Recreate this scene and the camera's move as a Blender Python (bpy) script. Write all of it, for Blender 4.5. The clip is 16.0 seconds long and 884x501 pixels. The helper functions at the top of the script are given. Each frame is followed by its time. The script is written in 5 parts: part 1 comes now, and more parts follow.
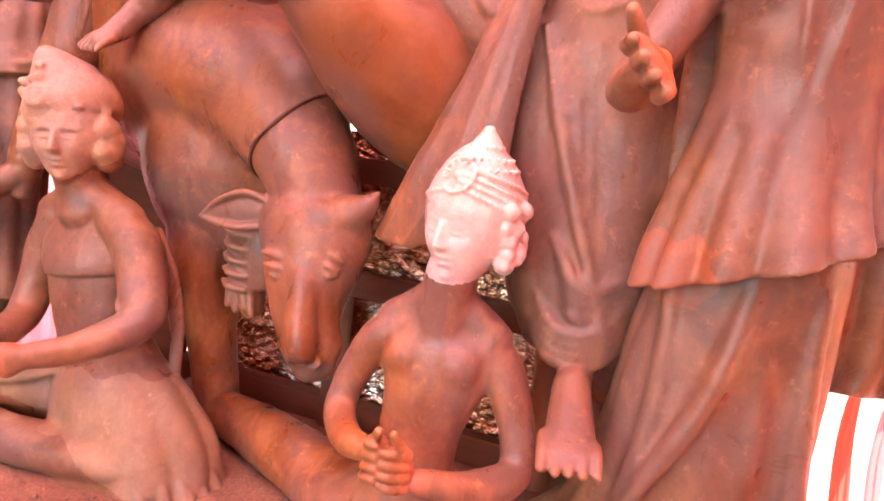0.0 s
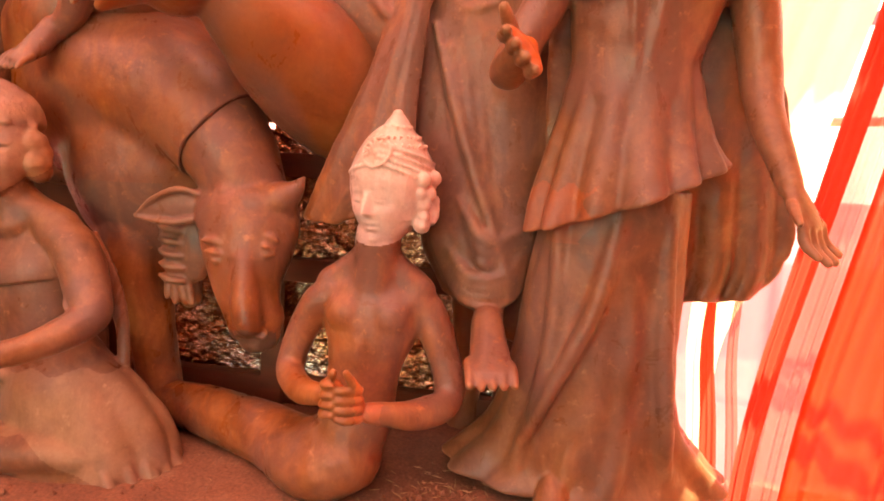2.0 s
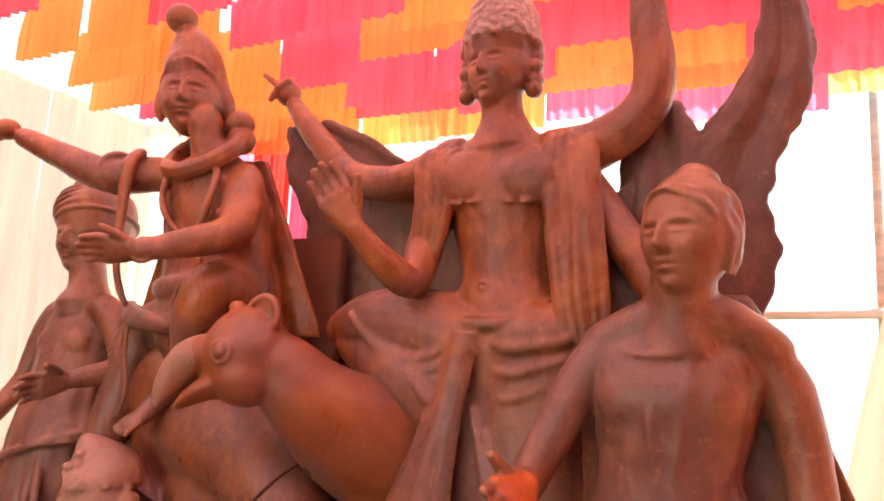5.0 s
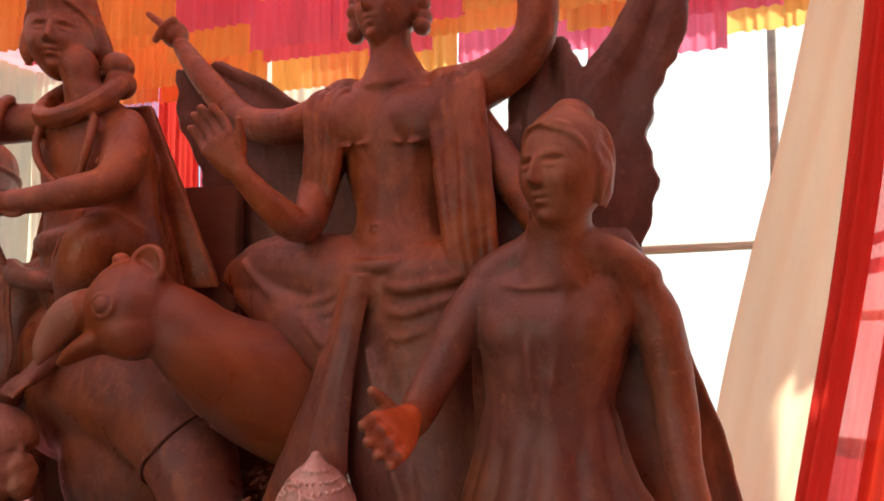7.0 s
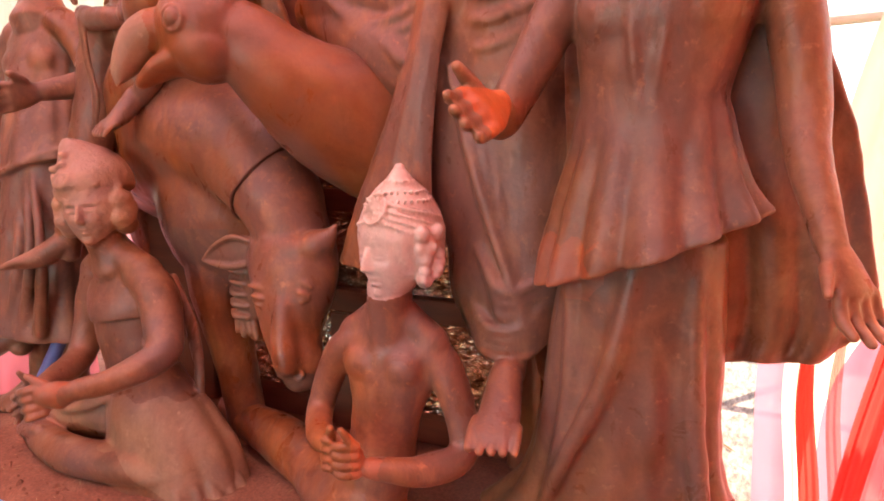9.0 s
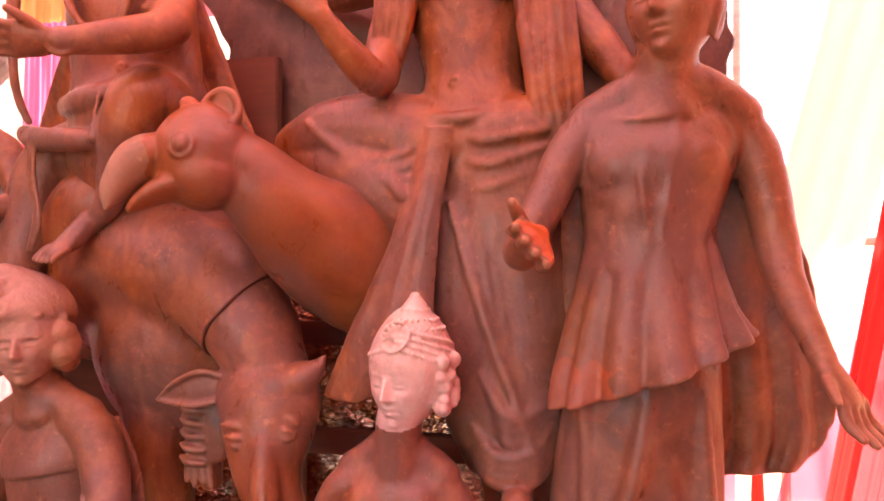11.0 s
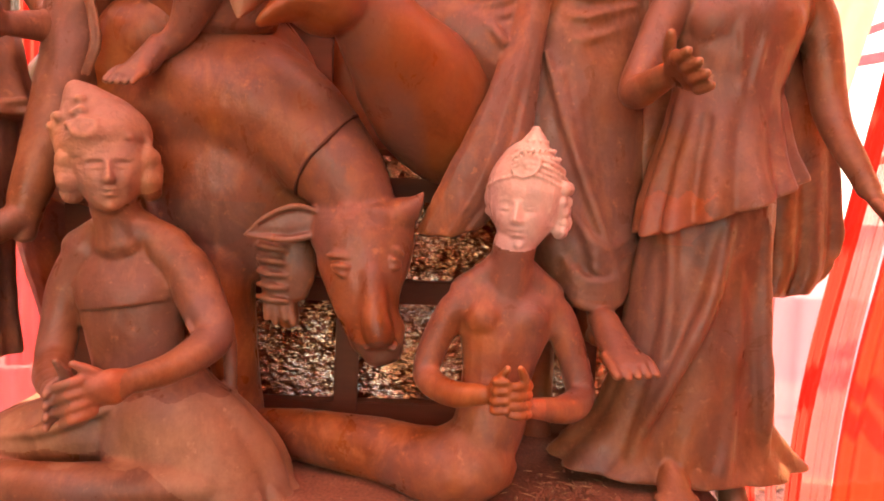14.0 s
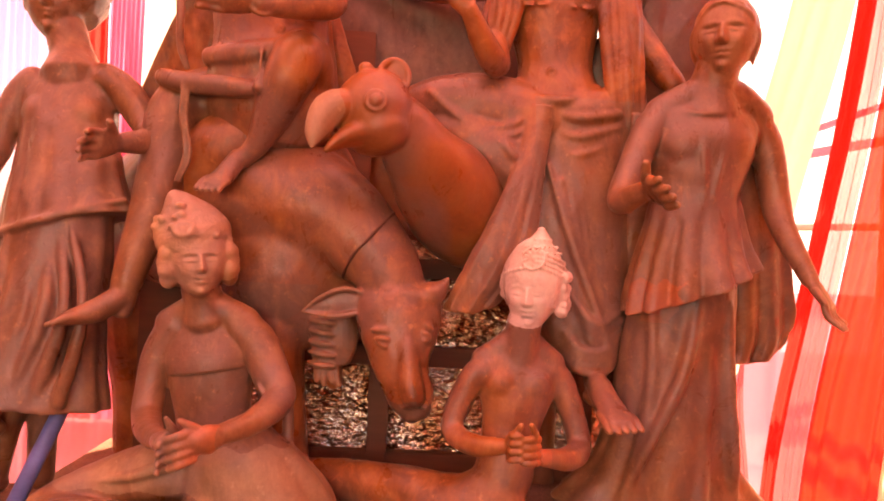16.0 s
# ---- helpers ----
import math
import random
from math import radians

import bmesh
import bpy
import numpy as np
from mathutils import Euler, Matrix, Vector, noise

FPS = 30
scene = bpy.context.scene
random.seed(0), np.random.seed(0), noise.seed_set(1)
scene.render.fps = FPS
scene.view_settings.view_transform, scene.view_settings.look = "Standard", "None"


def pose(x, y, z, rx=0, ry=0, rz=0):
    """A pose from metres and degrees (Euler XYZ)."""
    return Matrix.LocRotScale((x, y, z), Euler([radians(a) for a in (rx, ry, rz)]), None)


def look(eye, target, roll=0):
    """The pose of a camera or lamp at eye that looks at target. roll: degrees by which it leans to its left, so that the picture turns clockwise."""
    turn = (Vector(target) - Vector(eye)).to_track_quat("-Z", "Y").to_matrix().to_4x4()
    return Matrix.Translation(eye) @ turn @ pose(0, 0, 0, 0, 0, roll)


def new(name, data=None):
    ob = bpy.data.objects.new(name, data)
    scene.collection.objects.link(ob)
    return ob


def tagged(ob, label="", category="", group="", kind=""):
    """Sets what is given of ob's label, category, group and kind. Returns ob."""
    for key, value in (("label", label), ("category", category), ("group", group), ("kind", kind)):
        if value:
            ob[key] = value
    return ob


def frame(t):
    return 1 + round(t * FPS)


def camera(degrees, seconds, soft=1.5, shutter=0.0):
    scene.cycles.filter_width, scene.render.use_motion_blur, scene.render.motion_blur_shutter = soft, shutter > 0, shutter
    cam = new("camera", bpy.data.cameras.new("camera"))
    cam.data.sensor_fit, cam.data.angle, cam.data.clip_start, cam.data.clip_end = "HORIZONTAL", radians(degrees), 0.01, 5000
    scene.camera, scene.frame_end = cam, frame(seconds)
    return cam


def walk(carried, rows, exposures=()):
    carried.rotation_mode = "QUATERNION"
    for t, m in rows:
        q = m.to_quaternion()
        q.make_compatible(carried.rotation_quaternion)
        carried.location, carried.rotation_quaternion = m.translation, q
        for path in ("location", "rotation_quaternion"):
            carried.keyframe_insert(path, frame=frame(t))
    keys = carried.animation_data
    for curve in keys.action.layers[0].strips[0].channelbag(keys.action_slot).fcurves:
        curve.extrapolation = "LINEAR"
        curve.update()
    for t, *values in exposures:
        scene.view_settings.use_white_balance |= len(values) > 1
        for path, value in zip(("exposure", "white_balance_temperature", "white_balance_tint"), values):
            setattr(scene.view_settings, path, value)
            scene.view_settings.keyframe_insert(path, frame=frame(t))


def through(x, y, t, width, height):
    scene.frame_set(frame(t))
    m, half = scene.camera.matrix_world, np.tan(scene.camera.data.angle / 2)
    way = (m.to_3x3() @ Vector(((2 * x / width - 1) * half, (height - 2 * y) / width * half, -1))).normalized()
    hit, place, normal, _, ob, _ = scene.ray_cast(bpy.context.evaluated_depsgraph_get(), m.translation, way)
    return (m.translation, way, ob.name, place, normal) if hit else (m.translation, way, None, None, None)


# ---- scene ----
cam = camera(69.2, 16.0, soft=1.8)
PATH = [
    (0, (0.054, 0.018, 1.385), (-0.544, 1.893, 1.029), 7.6),
    (0.5, (0.091, -0.072, 1.337), (-0.483, 1.794, 0.901), 4.6),
    (1, (0.057, -0.164, 1.264), (-0.341, 1.734, 0.774), 3.2),
    (1.5, (0.069, -0.206, 1.264), (-0.239, 1.72, 0.822), 3.8),
    (2, (0.072, -0.217, 1.339), (-0.227, 1.734, 1.015), 3.1),
    (2.5, (0.099, -0.251, 1.435), (-0.295, 1.683, 1.113), 1.9),
    (3, (0.155, -0.251, 1.557), (-0.324, 1.673, 1.295), 0.3),
    (3.5, (0.245, -0.207, 1.636), (-0.443, 1.67, 1.563), 2.4),
    (4, (0.311, -0.17, 1.698), (-0.488, 1.662, 1.774), 3.1),
    (4.2, (0.326, -0.162, 1.718), (-0.481, 1.662, 1.86), 3.1),
    (6.3, (0.467, -0.14, 1.813), (-0.376, 1.644, 2.14), 2.8),
    (6.5, (0.48, -0.133, 1.794), (-0.29, 1.689, 2.085), 1.8),
    (7, (0.475, -0.11, 1.766), (-0.169, 1.779, 1.891), 0.4),
    (7.5, (0.47, -0.093, 1.687), (-0.242, 1.775, 1.731), 1.6),
    (8, (0.484, -0.075, 1.598), (-0.102, 1.826, 1.392), 0.2),
    (8.5, (0.481, -0.071, 1.558), (-0.116, 1.824, 1.33), 0.7),
    (9, (0.427, -0.037, 1.49), (-0.424, 1.731, 1.104), -0.6),
    (9.5, (0.319, -0.095, 1.477), (-0.613, 1.647, 1.169), 0.1),
    (10, (0.236, -0.158, 1.47), (-0.479, 1.692, 1.21), -0.1),
    (10.2, (0.206, -0.193, 1.472), (-0.415, 1.698, 1.279), -0.7),
    (12.3, (-0.252, -0.196, 1.474), (-0.306, 1.795, 1.656), 0.4),
    (12.5, (-0.33, -0.21, 1.449), (-0.25, 1.787, 1.529), -2.3),
    (13, (-0.412, -0.233, 1.344), (-0.347, 1.766, 1.345), -0.3),
    (13.5, (-0.467, -0.265, 1.287), (-0.391, 1.73, 1.174), 1.8),
    (14, (-0.51, -0.357, 1.223), (-0.446, 1.636, 1.071), 2.5),
    (14.5, (-0.548, -0.555, 1.213), (-0.521, 1.435, 1.012), 3.1),
    (15, (-0.58, -0.64, 1.241), (-0.508, 1.352, 1.083), 3.0),
    (15.5, (-0.598, -0.663, 1.284), (-0.56, 1.335, 1.202), 2.7),
    (16, (-0.613, -0.709, 1.327), (-0.537, 1.289, 1.327), 2.8),
]

EXPOSURES = [(0.0, 3.15, 5800, 4), (0.5, 2.7, 6600, -2), (1.0, 2.75, 7200, -10), (1.5, 2.6, 8000, -10), (2.0, 2.4, 9200, 2), (2.5, 2.35, 10000, 10), (3.0, 2.35, 9600, 16),
             (3.5, 2.25, 7600, 12), (4.2, 2.2, 6200, 2), (6.3, 0.85, 6700, 4), (7.0, 0.6, 6500, 6), (7.5, 0.95, 6200, 2), (8.0, 1.25, 6100, 0),
             (8.5, 1.0, 5700, -4), (9.0, 2.1, 6300, 2), (10.2, 2.3, 7000, 16), (12.5, 1.95, 8000, 54), (13.0, 1.95, 9600, 54), (13.5, 1.95, 10000, 44),
             (14.0, 2.15, 8800, 18), (14.6, 2.25, 12000, 20), (15.0, 2.25, 12800, 28), (15.5, 2.15, 12400, 32), (16.0, 2.15, 10400, 42)]
walk(cam, [(t, look(eye, target, roll)) for t, eye, target, roll in PATH], EXPOSURES)

# ---- light ----
world = bpy.data.worlds.new("sky")
scene.world = world
world.use_nodes = True
wn = world.node_tree.nodes
sky = wn.new("ShaderNodeTexSky")
sky.sky_type, sky.sun_disc = "NISHITA", False
sky.sun_elevation, sky.sun_rotation = radians(48), radians(35)
wn["Background"].inputs["Strength"].default_value = 0.15
world.node_tree.links.new(sky.outputs[0], wn["Background"].inputs["Color"])

sun = new("sun", bpy.data.lights.new("sun", "SUN"))
sun.data.energy, sun.data.angle, sun.data.color = 5.0, radians(0.6), (1.0, 0.93, 0.82)
sun.matrix_world = look((3.2, 4.6, 6.3), (0, 0, 0))

# daylight through the open front of the stall
front = new("front_daylight", bpy.data.lights.new("front_daylight", "AREA"))
front.data.shape, front.data.size, front.data.size_y = "RECTANGLE", 1.5, 0.8
front.data.energy, front.data.color = 5, (1.0, 0.74, 0.46)
front.matrix_world = look((-1.9, -2.5, 1.9), (-1.05, 1.3, 1.1))


# ---- materials ----
def material(name, rough=0.8, metal=0.0):
    m = bpy.data.materials.new(name)
    m.use_nodes = True
    b = m.node_tree.nodes["Principled BSDF"]
    b.inputs["Roughness"].default_value, b.inputs["Metallic"].default_value = rough, metal
    return m, m.node_tree.nodes, m.node_tree.links, b


def noise_node(n, l, scale, detail=6, rough=0.6, stretch=None, turn=None):
    tc = n.new("ShaderNodeTexCoord")
    nz = n.new("ShaderNodeTexNoise")
    nz.inputs["Scale"].default_value, nz.inputs["Detail"].default_value, nz.inputs["Roughness"].default_value = scale, detail, rough
    if stretch or turn:
        mp = n.new("ShaderNodeMapping")
        mp.inputs["Scale"].default_value = stretch or (1, 1, 1)
        mp.inputs["Rotation"].default_value = turn or (0, 0, 0)
        l.new(tc.outputs["Object"], mp.inputs["Vector"])
        l.new(mp.outputs["Vector"], nz.inputs["Vector"])
    else:
        l.new(tc.outputs["Object"], nz.inputs["Vector"])
    return nz


def ramp(n, l, src, stops):
    r = n.new("ShaderNodeValToRGB")
    e = r.color_ramp.elements
    while len(e) < len(stops):
        e.new(0.5)
    for k, (p, c) in zip(e, stops):
        k.position, k.color = p, (*c, 1)
    l.new(src, r.inputs["Fac"])
    return r


def mix(n, l, fac, a, b, blend="MIX"):
    m = n.new("ShaderNodeMix")
    m.data_type, m.blend_type = "RGBA", blend
    if isinstance(fac, float):
        m.inputs["Factor"].default_value = fac
    else:
        l.new(fac, m.inputs["Factor"])
    for sock, v in ((m.inputs["A"], a), (m.inputs["B"], b)):
        if isinstance(v, tuple):
            sock.default_value = (*v, 1)
        else:
            l.new(v, sock)
    return m.outputs["Result"]


def bump(n, l, b, height, strength, distance):
    bp = n.new("ShaderNodeBump")
    bp.inputs["Strength"].default_value, bp.inputs["Distance"].default_value = strength, distance
    l.new(height, bp.inputs["Height"])
    l.new(bp.outputs["Normal"], b.inputs["Normal"])


def clay(name, dark, mid, light, rough=0.36, dust=0.45, rasp=0.0):
    """Drying clay: damp dark and dry light areas, greyish mauve slip, pale rubbed streaks, highlights painted on raised
    ridges, tool marks.
    """
    m, n, l, b = material(name, rough)
    big = noise_node(n, l, 4.6, 6, 0.6, None, (0.6, 0.5, 0.9))
    big.inputs["Distortion"].default_value = 1.2
    c = ramp(n, l, big.outputs["Fac"], [(0.34, dark), (0.5, mid), (0.66, light)])
    patch = noise_node(n, l, 2.6, 4, 0.5, None, (0.9, 0.3, 0.5))
    patch.inputs["Distortion"].default_value = 0.8
    pr = ramp(n, l, patch.outputs["Fac"], [(0.42, (0, 0, 0)), (0.62, (0.95, 0.95, 0.95))])
    g = sum(mid) / 3
    mauve = tuple(0.42 * v + 0.58 * w for v, w in zip(mid, (g * 1.24, g * 0.84, g * 0.8)))
    base = mix(n, l, pr.outputs["Color"], c.outputs["Color"], mauve)
    smear = noise_node(n, l, 13.0, 7, 0.66, (1.0, 1.0, 0.55), (0.3, 0.5, 0.2))
    smear.inputs["Distortion"].default_value = 0.5
    s = ramp(n, l, smear.outputs["Fac"], [(0.5, (0, 0, 0)), (0.7, (dust * 0.7, dust * 0.7, dust * 0.7))])
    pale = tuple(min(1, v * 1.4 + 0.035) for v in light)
    col = mix(n, l, s.outputs["Color"], base, pale)
    specks = noise_node(n, l, 34, 5, 0.7)
    sp = ramp(n, l, specks.outputs["Fac"], [(0.6, (0, 0, 0)), (0.71, (dust * 0.9, dust * 0.9, dust * 0.9))])
    col = mix(n, l, sp.outputs["Color"], col, pale)
    # raised ridges are coloured paler to stand in for light catching them
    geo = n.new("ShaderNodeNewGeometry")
    ridge_light = ramp(n, l, geo.outputs["Pointiness"], [(0.51, (0, 0, 0)), (0.58, (0.5, 0.5, 0.5))])
    col = mix(n, l, ridge_light.outputs["Color"], col, pale)
    fine = noise_node(n, l, 70, 8, 0.65)
    gr = ramp(n, l, fine.outputs["Fac"], [(0.3, (0.9, 0.9, 0.9)), (0.7, (1.05, 1.05, 1.05))])
    col = mix(n, l, 1.0, col, gr.outputs["Color"], "MULTIPLY")
    l.new(col, b.inputs["Base Color"])
    rr = n.new("ShaderNodeMapRange")
    rr.inputs["From Min"].default_value, rr.inputs["From Max"].default_value = 0.3, 0.7
    rr.inputs["To Min"].default_value, rr.inputs["To Max"].default_value = rough - 0.12, rough + 0.16
    l.new(smear.outputs["Fac"], rr.inputs["Value"])
    l.new(rr.outputs["Result"], b.inputs["Roughness"])
    strokes = noise_node(n, l, 22, 6, 0.6, (1.0, 1.0, 0.5))
    both = n.new("ShaderNodeMath")
    both.operation = "MULTIPLY_ADD"
    both.inputs[1].default_value = 1.6
    l.new(strokes.outputs["Fac"], both.inputs[0])
    l.new(fine.outputs["Fac"], both.inputs[2])
    if rasp:
        pits = noise_node(n, l, 60, 3, 0.5)
        pr2 = ramp(n, l, pits.outputs["Fac"], [(0.4, (0, 0, 0)), (0.55, (1, 1, 1))])
        deep = n.new("ShaderNodeMath")
        deep.operation = "MULTIPLY_ADD"
        deep.inputs[1].default_value = rasp
        l.new(pr2.outputs["Color"], deep.inputs[0])
        l.new(both.outputs[0], deep.inputs[2])
        both = deep
    b.inputs["Specular IOR Level"].default_value = 0.45
    bump(n, l, b, both.outputs[0], 0.3, 0.005)
    return m


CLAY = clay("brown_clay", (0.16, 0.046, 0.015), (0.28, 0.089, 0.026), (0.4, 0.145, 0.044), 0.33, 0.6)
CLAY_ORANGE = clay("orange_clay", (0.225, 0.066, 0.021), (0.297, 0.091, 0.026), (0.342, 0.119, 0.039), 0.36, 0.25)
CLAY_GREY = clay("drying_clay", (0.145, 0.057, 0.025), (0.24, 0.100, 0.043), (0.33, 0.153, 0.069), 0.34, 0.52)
# orange light from the side curtains, painted into the clay of the hands
CLAY_SUNLIT = clay("orange_sunlit_clay", (0.34, 0.07, 0.015), (0.46, 0.11, 0.022), (0.55, 0.15, 0.036), 0.42)
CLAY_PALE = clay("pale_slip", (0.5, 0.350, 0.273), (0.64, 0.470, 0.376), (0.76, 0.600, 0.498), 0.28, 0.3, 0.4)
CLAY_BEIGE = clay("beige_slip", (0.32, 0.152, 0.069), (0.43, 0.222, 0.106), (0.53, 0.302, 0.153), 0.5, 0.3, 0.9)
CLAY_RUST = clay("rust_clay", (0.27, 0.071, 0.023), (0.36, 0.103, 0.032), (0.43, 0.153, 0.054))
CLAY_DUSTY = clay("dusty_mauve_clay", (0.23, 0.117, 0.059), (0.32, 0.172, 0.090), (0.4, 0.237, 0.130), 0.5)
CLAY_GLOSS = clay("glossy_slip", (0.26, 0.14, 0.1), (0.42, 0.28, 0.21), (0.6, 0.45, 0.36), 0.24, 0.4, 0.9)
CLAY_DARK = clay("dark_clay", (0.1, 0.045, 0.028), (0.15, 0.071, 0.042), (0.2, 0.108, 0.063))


# ---- shaping ----
def spline(k, sub):
    """Catmull-Rom rows between the rows of k."""
    k = np.array(k, float)
    if len(k) < 3:
        t = np.linspace(0, 1, sub + 1)[:, None]
        return k[0] + (k[1] - k[0]) * t
    p = np.vstack([2 * k[0] - k[1], k, 2 * k[-1] - k[-2]])
    out = []
    for i in range(1, len(p) - 2):
        a, b, c, d = p[i - 1:i + 3]
        for t in np.arange(sub) / sub:
            out.append(0.5 * (2 * b + (c - a) * t + (2 * a - 5 * b + 4 * c - d) * t * t + (3 * b - a - 3 * c + d) * t ** 3))
    out.append(p[-2])
    return np.array(out)


class Clay:
    """Closed lumps, pressed together into one skin by skin()."""

    def __init__(self):
        self.v, self.f, self.n = [], [], 0

    def add(self, v, f):
        self.v.append(np.asarray(v, float))
        self.f += [tuple(i + self.n for i in q) for q in f]
        self.n += len(v)

    def rings(self, rings):
        m, s = rings.shape[:2]
        v = list(rings.reshape(-1, 3)) + [rings[0].mean(0), rings[-1].mean(0)]
        f = [(i * s + j, i * s + (j + 1) % s, (i + 1) * s + (j + 1) % s, (i + 1) * s + j) for i in range(m - 1) for j in range(s)]
        f += [(m * s, (j + 1) % s, j) for j in range(s)] + [(m * s + 1, (m - 1) * s + j, (m - 1) * s + (j + 1) % s) for j in range(s)]
        self.add(v, f)

    def limb(self, pts, rad, side=(1, 0, 0), sub=6, seg=18, pleat=None, flat=False):
        """A tapering round or oval limb. rad: a radius, or (along side, across it), for each point. pleat: folds, depth at each end, phase."""
        k = [[*p, *(r if isinstance(r, tuple) else (r, r))] for p, r in zip(pts, rad)]
        k = spline(k, sub)
        c, ab = k[:, :3], np.maximum(k[:, 3:], 0.002)
        tan = np.gradient(c, axis=0)
        tan /= np.linalg.norm(tan, axis=1)[:, None] + 1e-9
        side = np.array(side, float)
        out = []
        ang = np.linspace(0, 2 * np.pi, seg, endpoint=False)
        frames = []
        if np.abs(tan @ side).max() > 0.95 * np.linalg.norm(side):
            side, carry = np.array((0, 1.0, 0) if abs(tan[0][1]) < 0.7 else (0, 0, 1.0)), True
        else:
            carry = False
        for i in range(len(c)):
            u = side - tan[i] * (side @ tan[i])
            u /= np.linalg.norm(u) + 1e-9
            side = u if carry else side
            frames.append((u, np.cross(tan[i], u)))
        def ring(i, s, off):
            u, w = frames[i]
            m = np.ones(seg)
            if pleat:
                q = i / (len(c) - 1)
                amp = pleat[1] * (1 - q) + pleat[2] * q
                m = 1 + amp * (1.8 * np.abs(np.sin(pleat[0] / 2 * ang + pleat[3] + 0.35 * np.sin(3 * ang + pleat[3]))) - 1 + 0.4 * np.sin(5 * ang + 2.1 + 2 * q))
            return c[i] + tan[i] * off + (np.cos(ang) * ab[i, 0] * m * s)[:, None] * u + (np.sin(ang) * ab[i, 1] * m * s)[:, None] * w
        r0, r1 = min(ab[0]), min(ab[-1])
        if not flat:
            out += [ring(0, 0.5, -r0 * 0.86), ring(0, 0.86, -r0 * 0.5)]
        out += [ring(i, 1, 0) for i in range(len(c))]
        if not flat:
            out += [ring(-1 + len(c), 0.86, r1 * 0.5), ring(-1 + len(c), 0.5, r1 * 0.86)]
        self.rings(np.array(out))

    def ball(self, c, r, rot=(0, 0, 0)):
        r = r if isinstance(r, tuple) else (r, r, r)
        m = np.array(Euler([radians(a) for a in rot]).to_matrix())
        th, ph = np.linspace(0.1, np.pi - 0.1, 17), np.linspace(0, 2 * np.pi, 32, endpoint=False)
        ring = np.array([[(np.sin(t) * np.cos(p) * r[0], np.sin(t) * np.sin(p) * r[1], np.cos(t) * r[2]) for p in ph] for t in th])
        self.rings(ring @ m.T + np.array(c))

    def sheet(self, rows, thick):
        """A slab of even thickness over rows of points."""
        g = np.array(rows, float)
        du, dv = np.gradient(g, axis=0), np.gradient(g, axis=1)
        nrm = np.cross(du, dv)
        nrm /= np.linalg.norm(nrm, axis=2)[..., None] + 1e-9
        m, s = g.shape[:2]
        a, b = (g + nrm * thick / 2).reshape(-1, 3), (g - nrm * thick / 2).reshape(-1, 3)
        o = m * s
        f = []
        for i in range(m - 1):
            for j in range(s - 1):
                q = (i * s + j, i * s + j + 1, (i + 1) * s + j + 1, (i + 1) * s + j)
                f += [q, tuple(o + x for x in reversed(q))]
        rim = [j for j in range(s)] + [i * s + s - 1 for i in range(1, m)] + [(m - 1) * s + j for j in range(s - 2, -1, -1)] + [i * s for i in range(m - 2, 0, -1)]
        f += [(x, o + x, o + y, y) for x, y in zip(rim, rim[1:] + rim[:1])]
        self.add(list(a) + list(b), f)

    def torus(self, c, big, small, rot=(0, 0, 0), squash=1.0):
        m = np.array(Euler([radians(a) for a in rot]).to_matrix())
        n1, n2 = 28, 8
        v = []
        for i in range(n1):
            p = 2 * np.pi * i / n1
            for j in range(n2):
                q = 2 * np.pi * j / n2
                v.append(((big + small * np.cos(q)) * np.cos(p), (big + small * np.cos(q)) * np.sin(p) * squash, small * np.sin(q)))
        f = [(i * n2 + j, ((i + 1) % n1) * n2 + j, ((i + 1) % n1) * n2 + (j + 1) % n2, i * n2 + (j + 1) % n2) for i in range(n1) for j in range(n2)]
        self.add(np.array(v) @ m.T + np.array(c), f)

    def head(self, c, h, yaw=0, nod=0, tip=0, ears=True):
        """A modelled head of height h, chin to crown, looking along -y before it is turned."""
        m = np.array((Matrix.Rotation(radians(yaw), 3, "Z") @ Matrix.Rotation(radians(tip), 3, "Y") @ Matrix.Rotation(radians(nod), 3, "X")))
        at = lambda x, y, z: tuple(m @ (np.array((x, y, z)) * h) + np.array(c))
        rot = tuple(math.degrees(a) for a in Matrix(m.tolist()).to_euler())
        th, ph = np.meshgrid(np.linspace(0.06, np.pi - 0.06, 72), np.linspace(0, 2 * np.pi, 110, endpoint=False), indexing="ij")
        ux, uy, z = np.sin(th) * np.cos(ph), np.sin(th) * np.sin(ph), 0.5 * np.cos(th)
        low = np.clip(-z / 0.5, 0, 1)
        full = np.sin(th) ** -0.18
        x = 0.36 * ux * full * (1 - 0.36 * low ** 1.5)
        y = uy * full * np.where(uy < 0, 0.335 * (1 - 0.06 * low), 0.43 * (1 - 0.45 * low)) + 0.02 - 0.05 * low ** 2
        dab = lambda px, pz, sx, sz: np.exp(-((x - px) / sx) ** 2 - ((z - pz) / sz) ** 2)
        out = 0.05 * dab(0, -0.40, 0.075, 0.06) + 0.034 * dab(0, -0.222, 0.075, 0.022) + 0.04 * dab(0, -0.275, 0.055, 0.022) - 0.034 * dab(0, -0.248, 0.085, 0.011) - 0.018 * dab(0, -0.32, 0.07, 0.022)
        ridge = np.clip((0.1 - z) / 0.2, 0, 1) * np.clip((z + 0.175) / 0.05, 0, 1)
        out += (0.03 + 0.085 * ridge) * np.exp(-(x / (0.03 + 0.014 * ridge)) ** 2) * np.clip(ridge * 4, 0, 1)
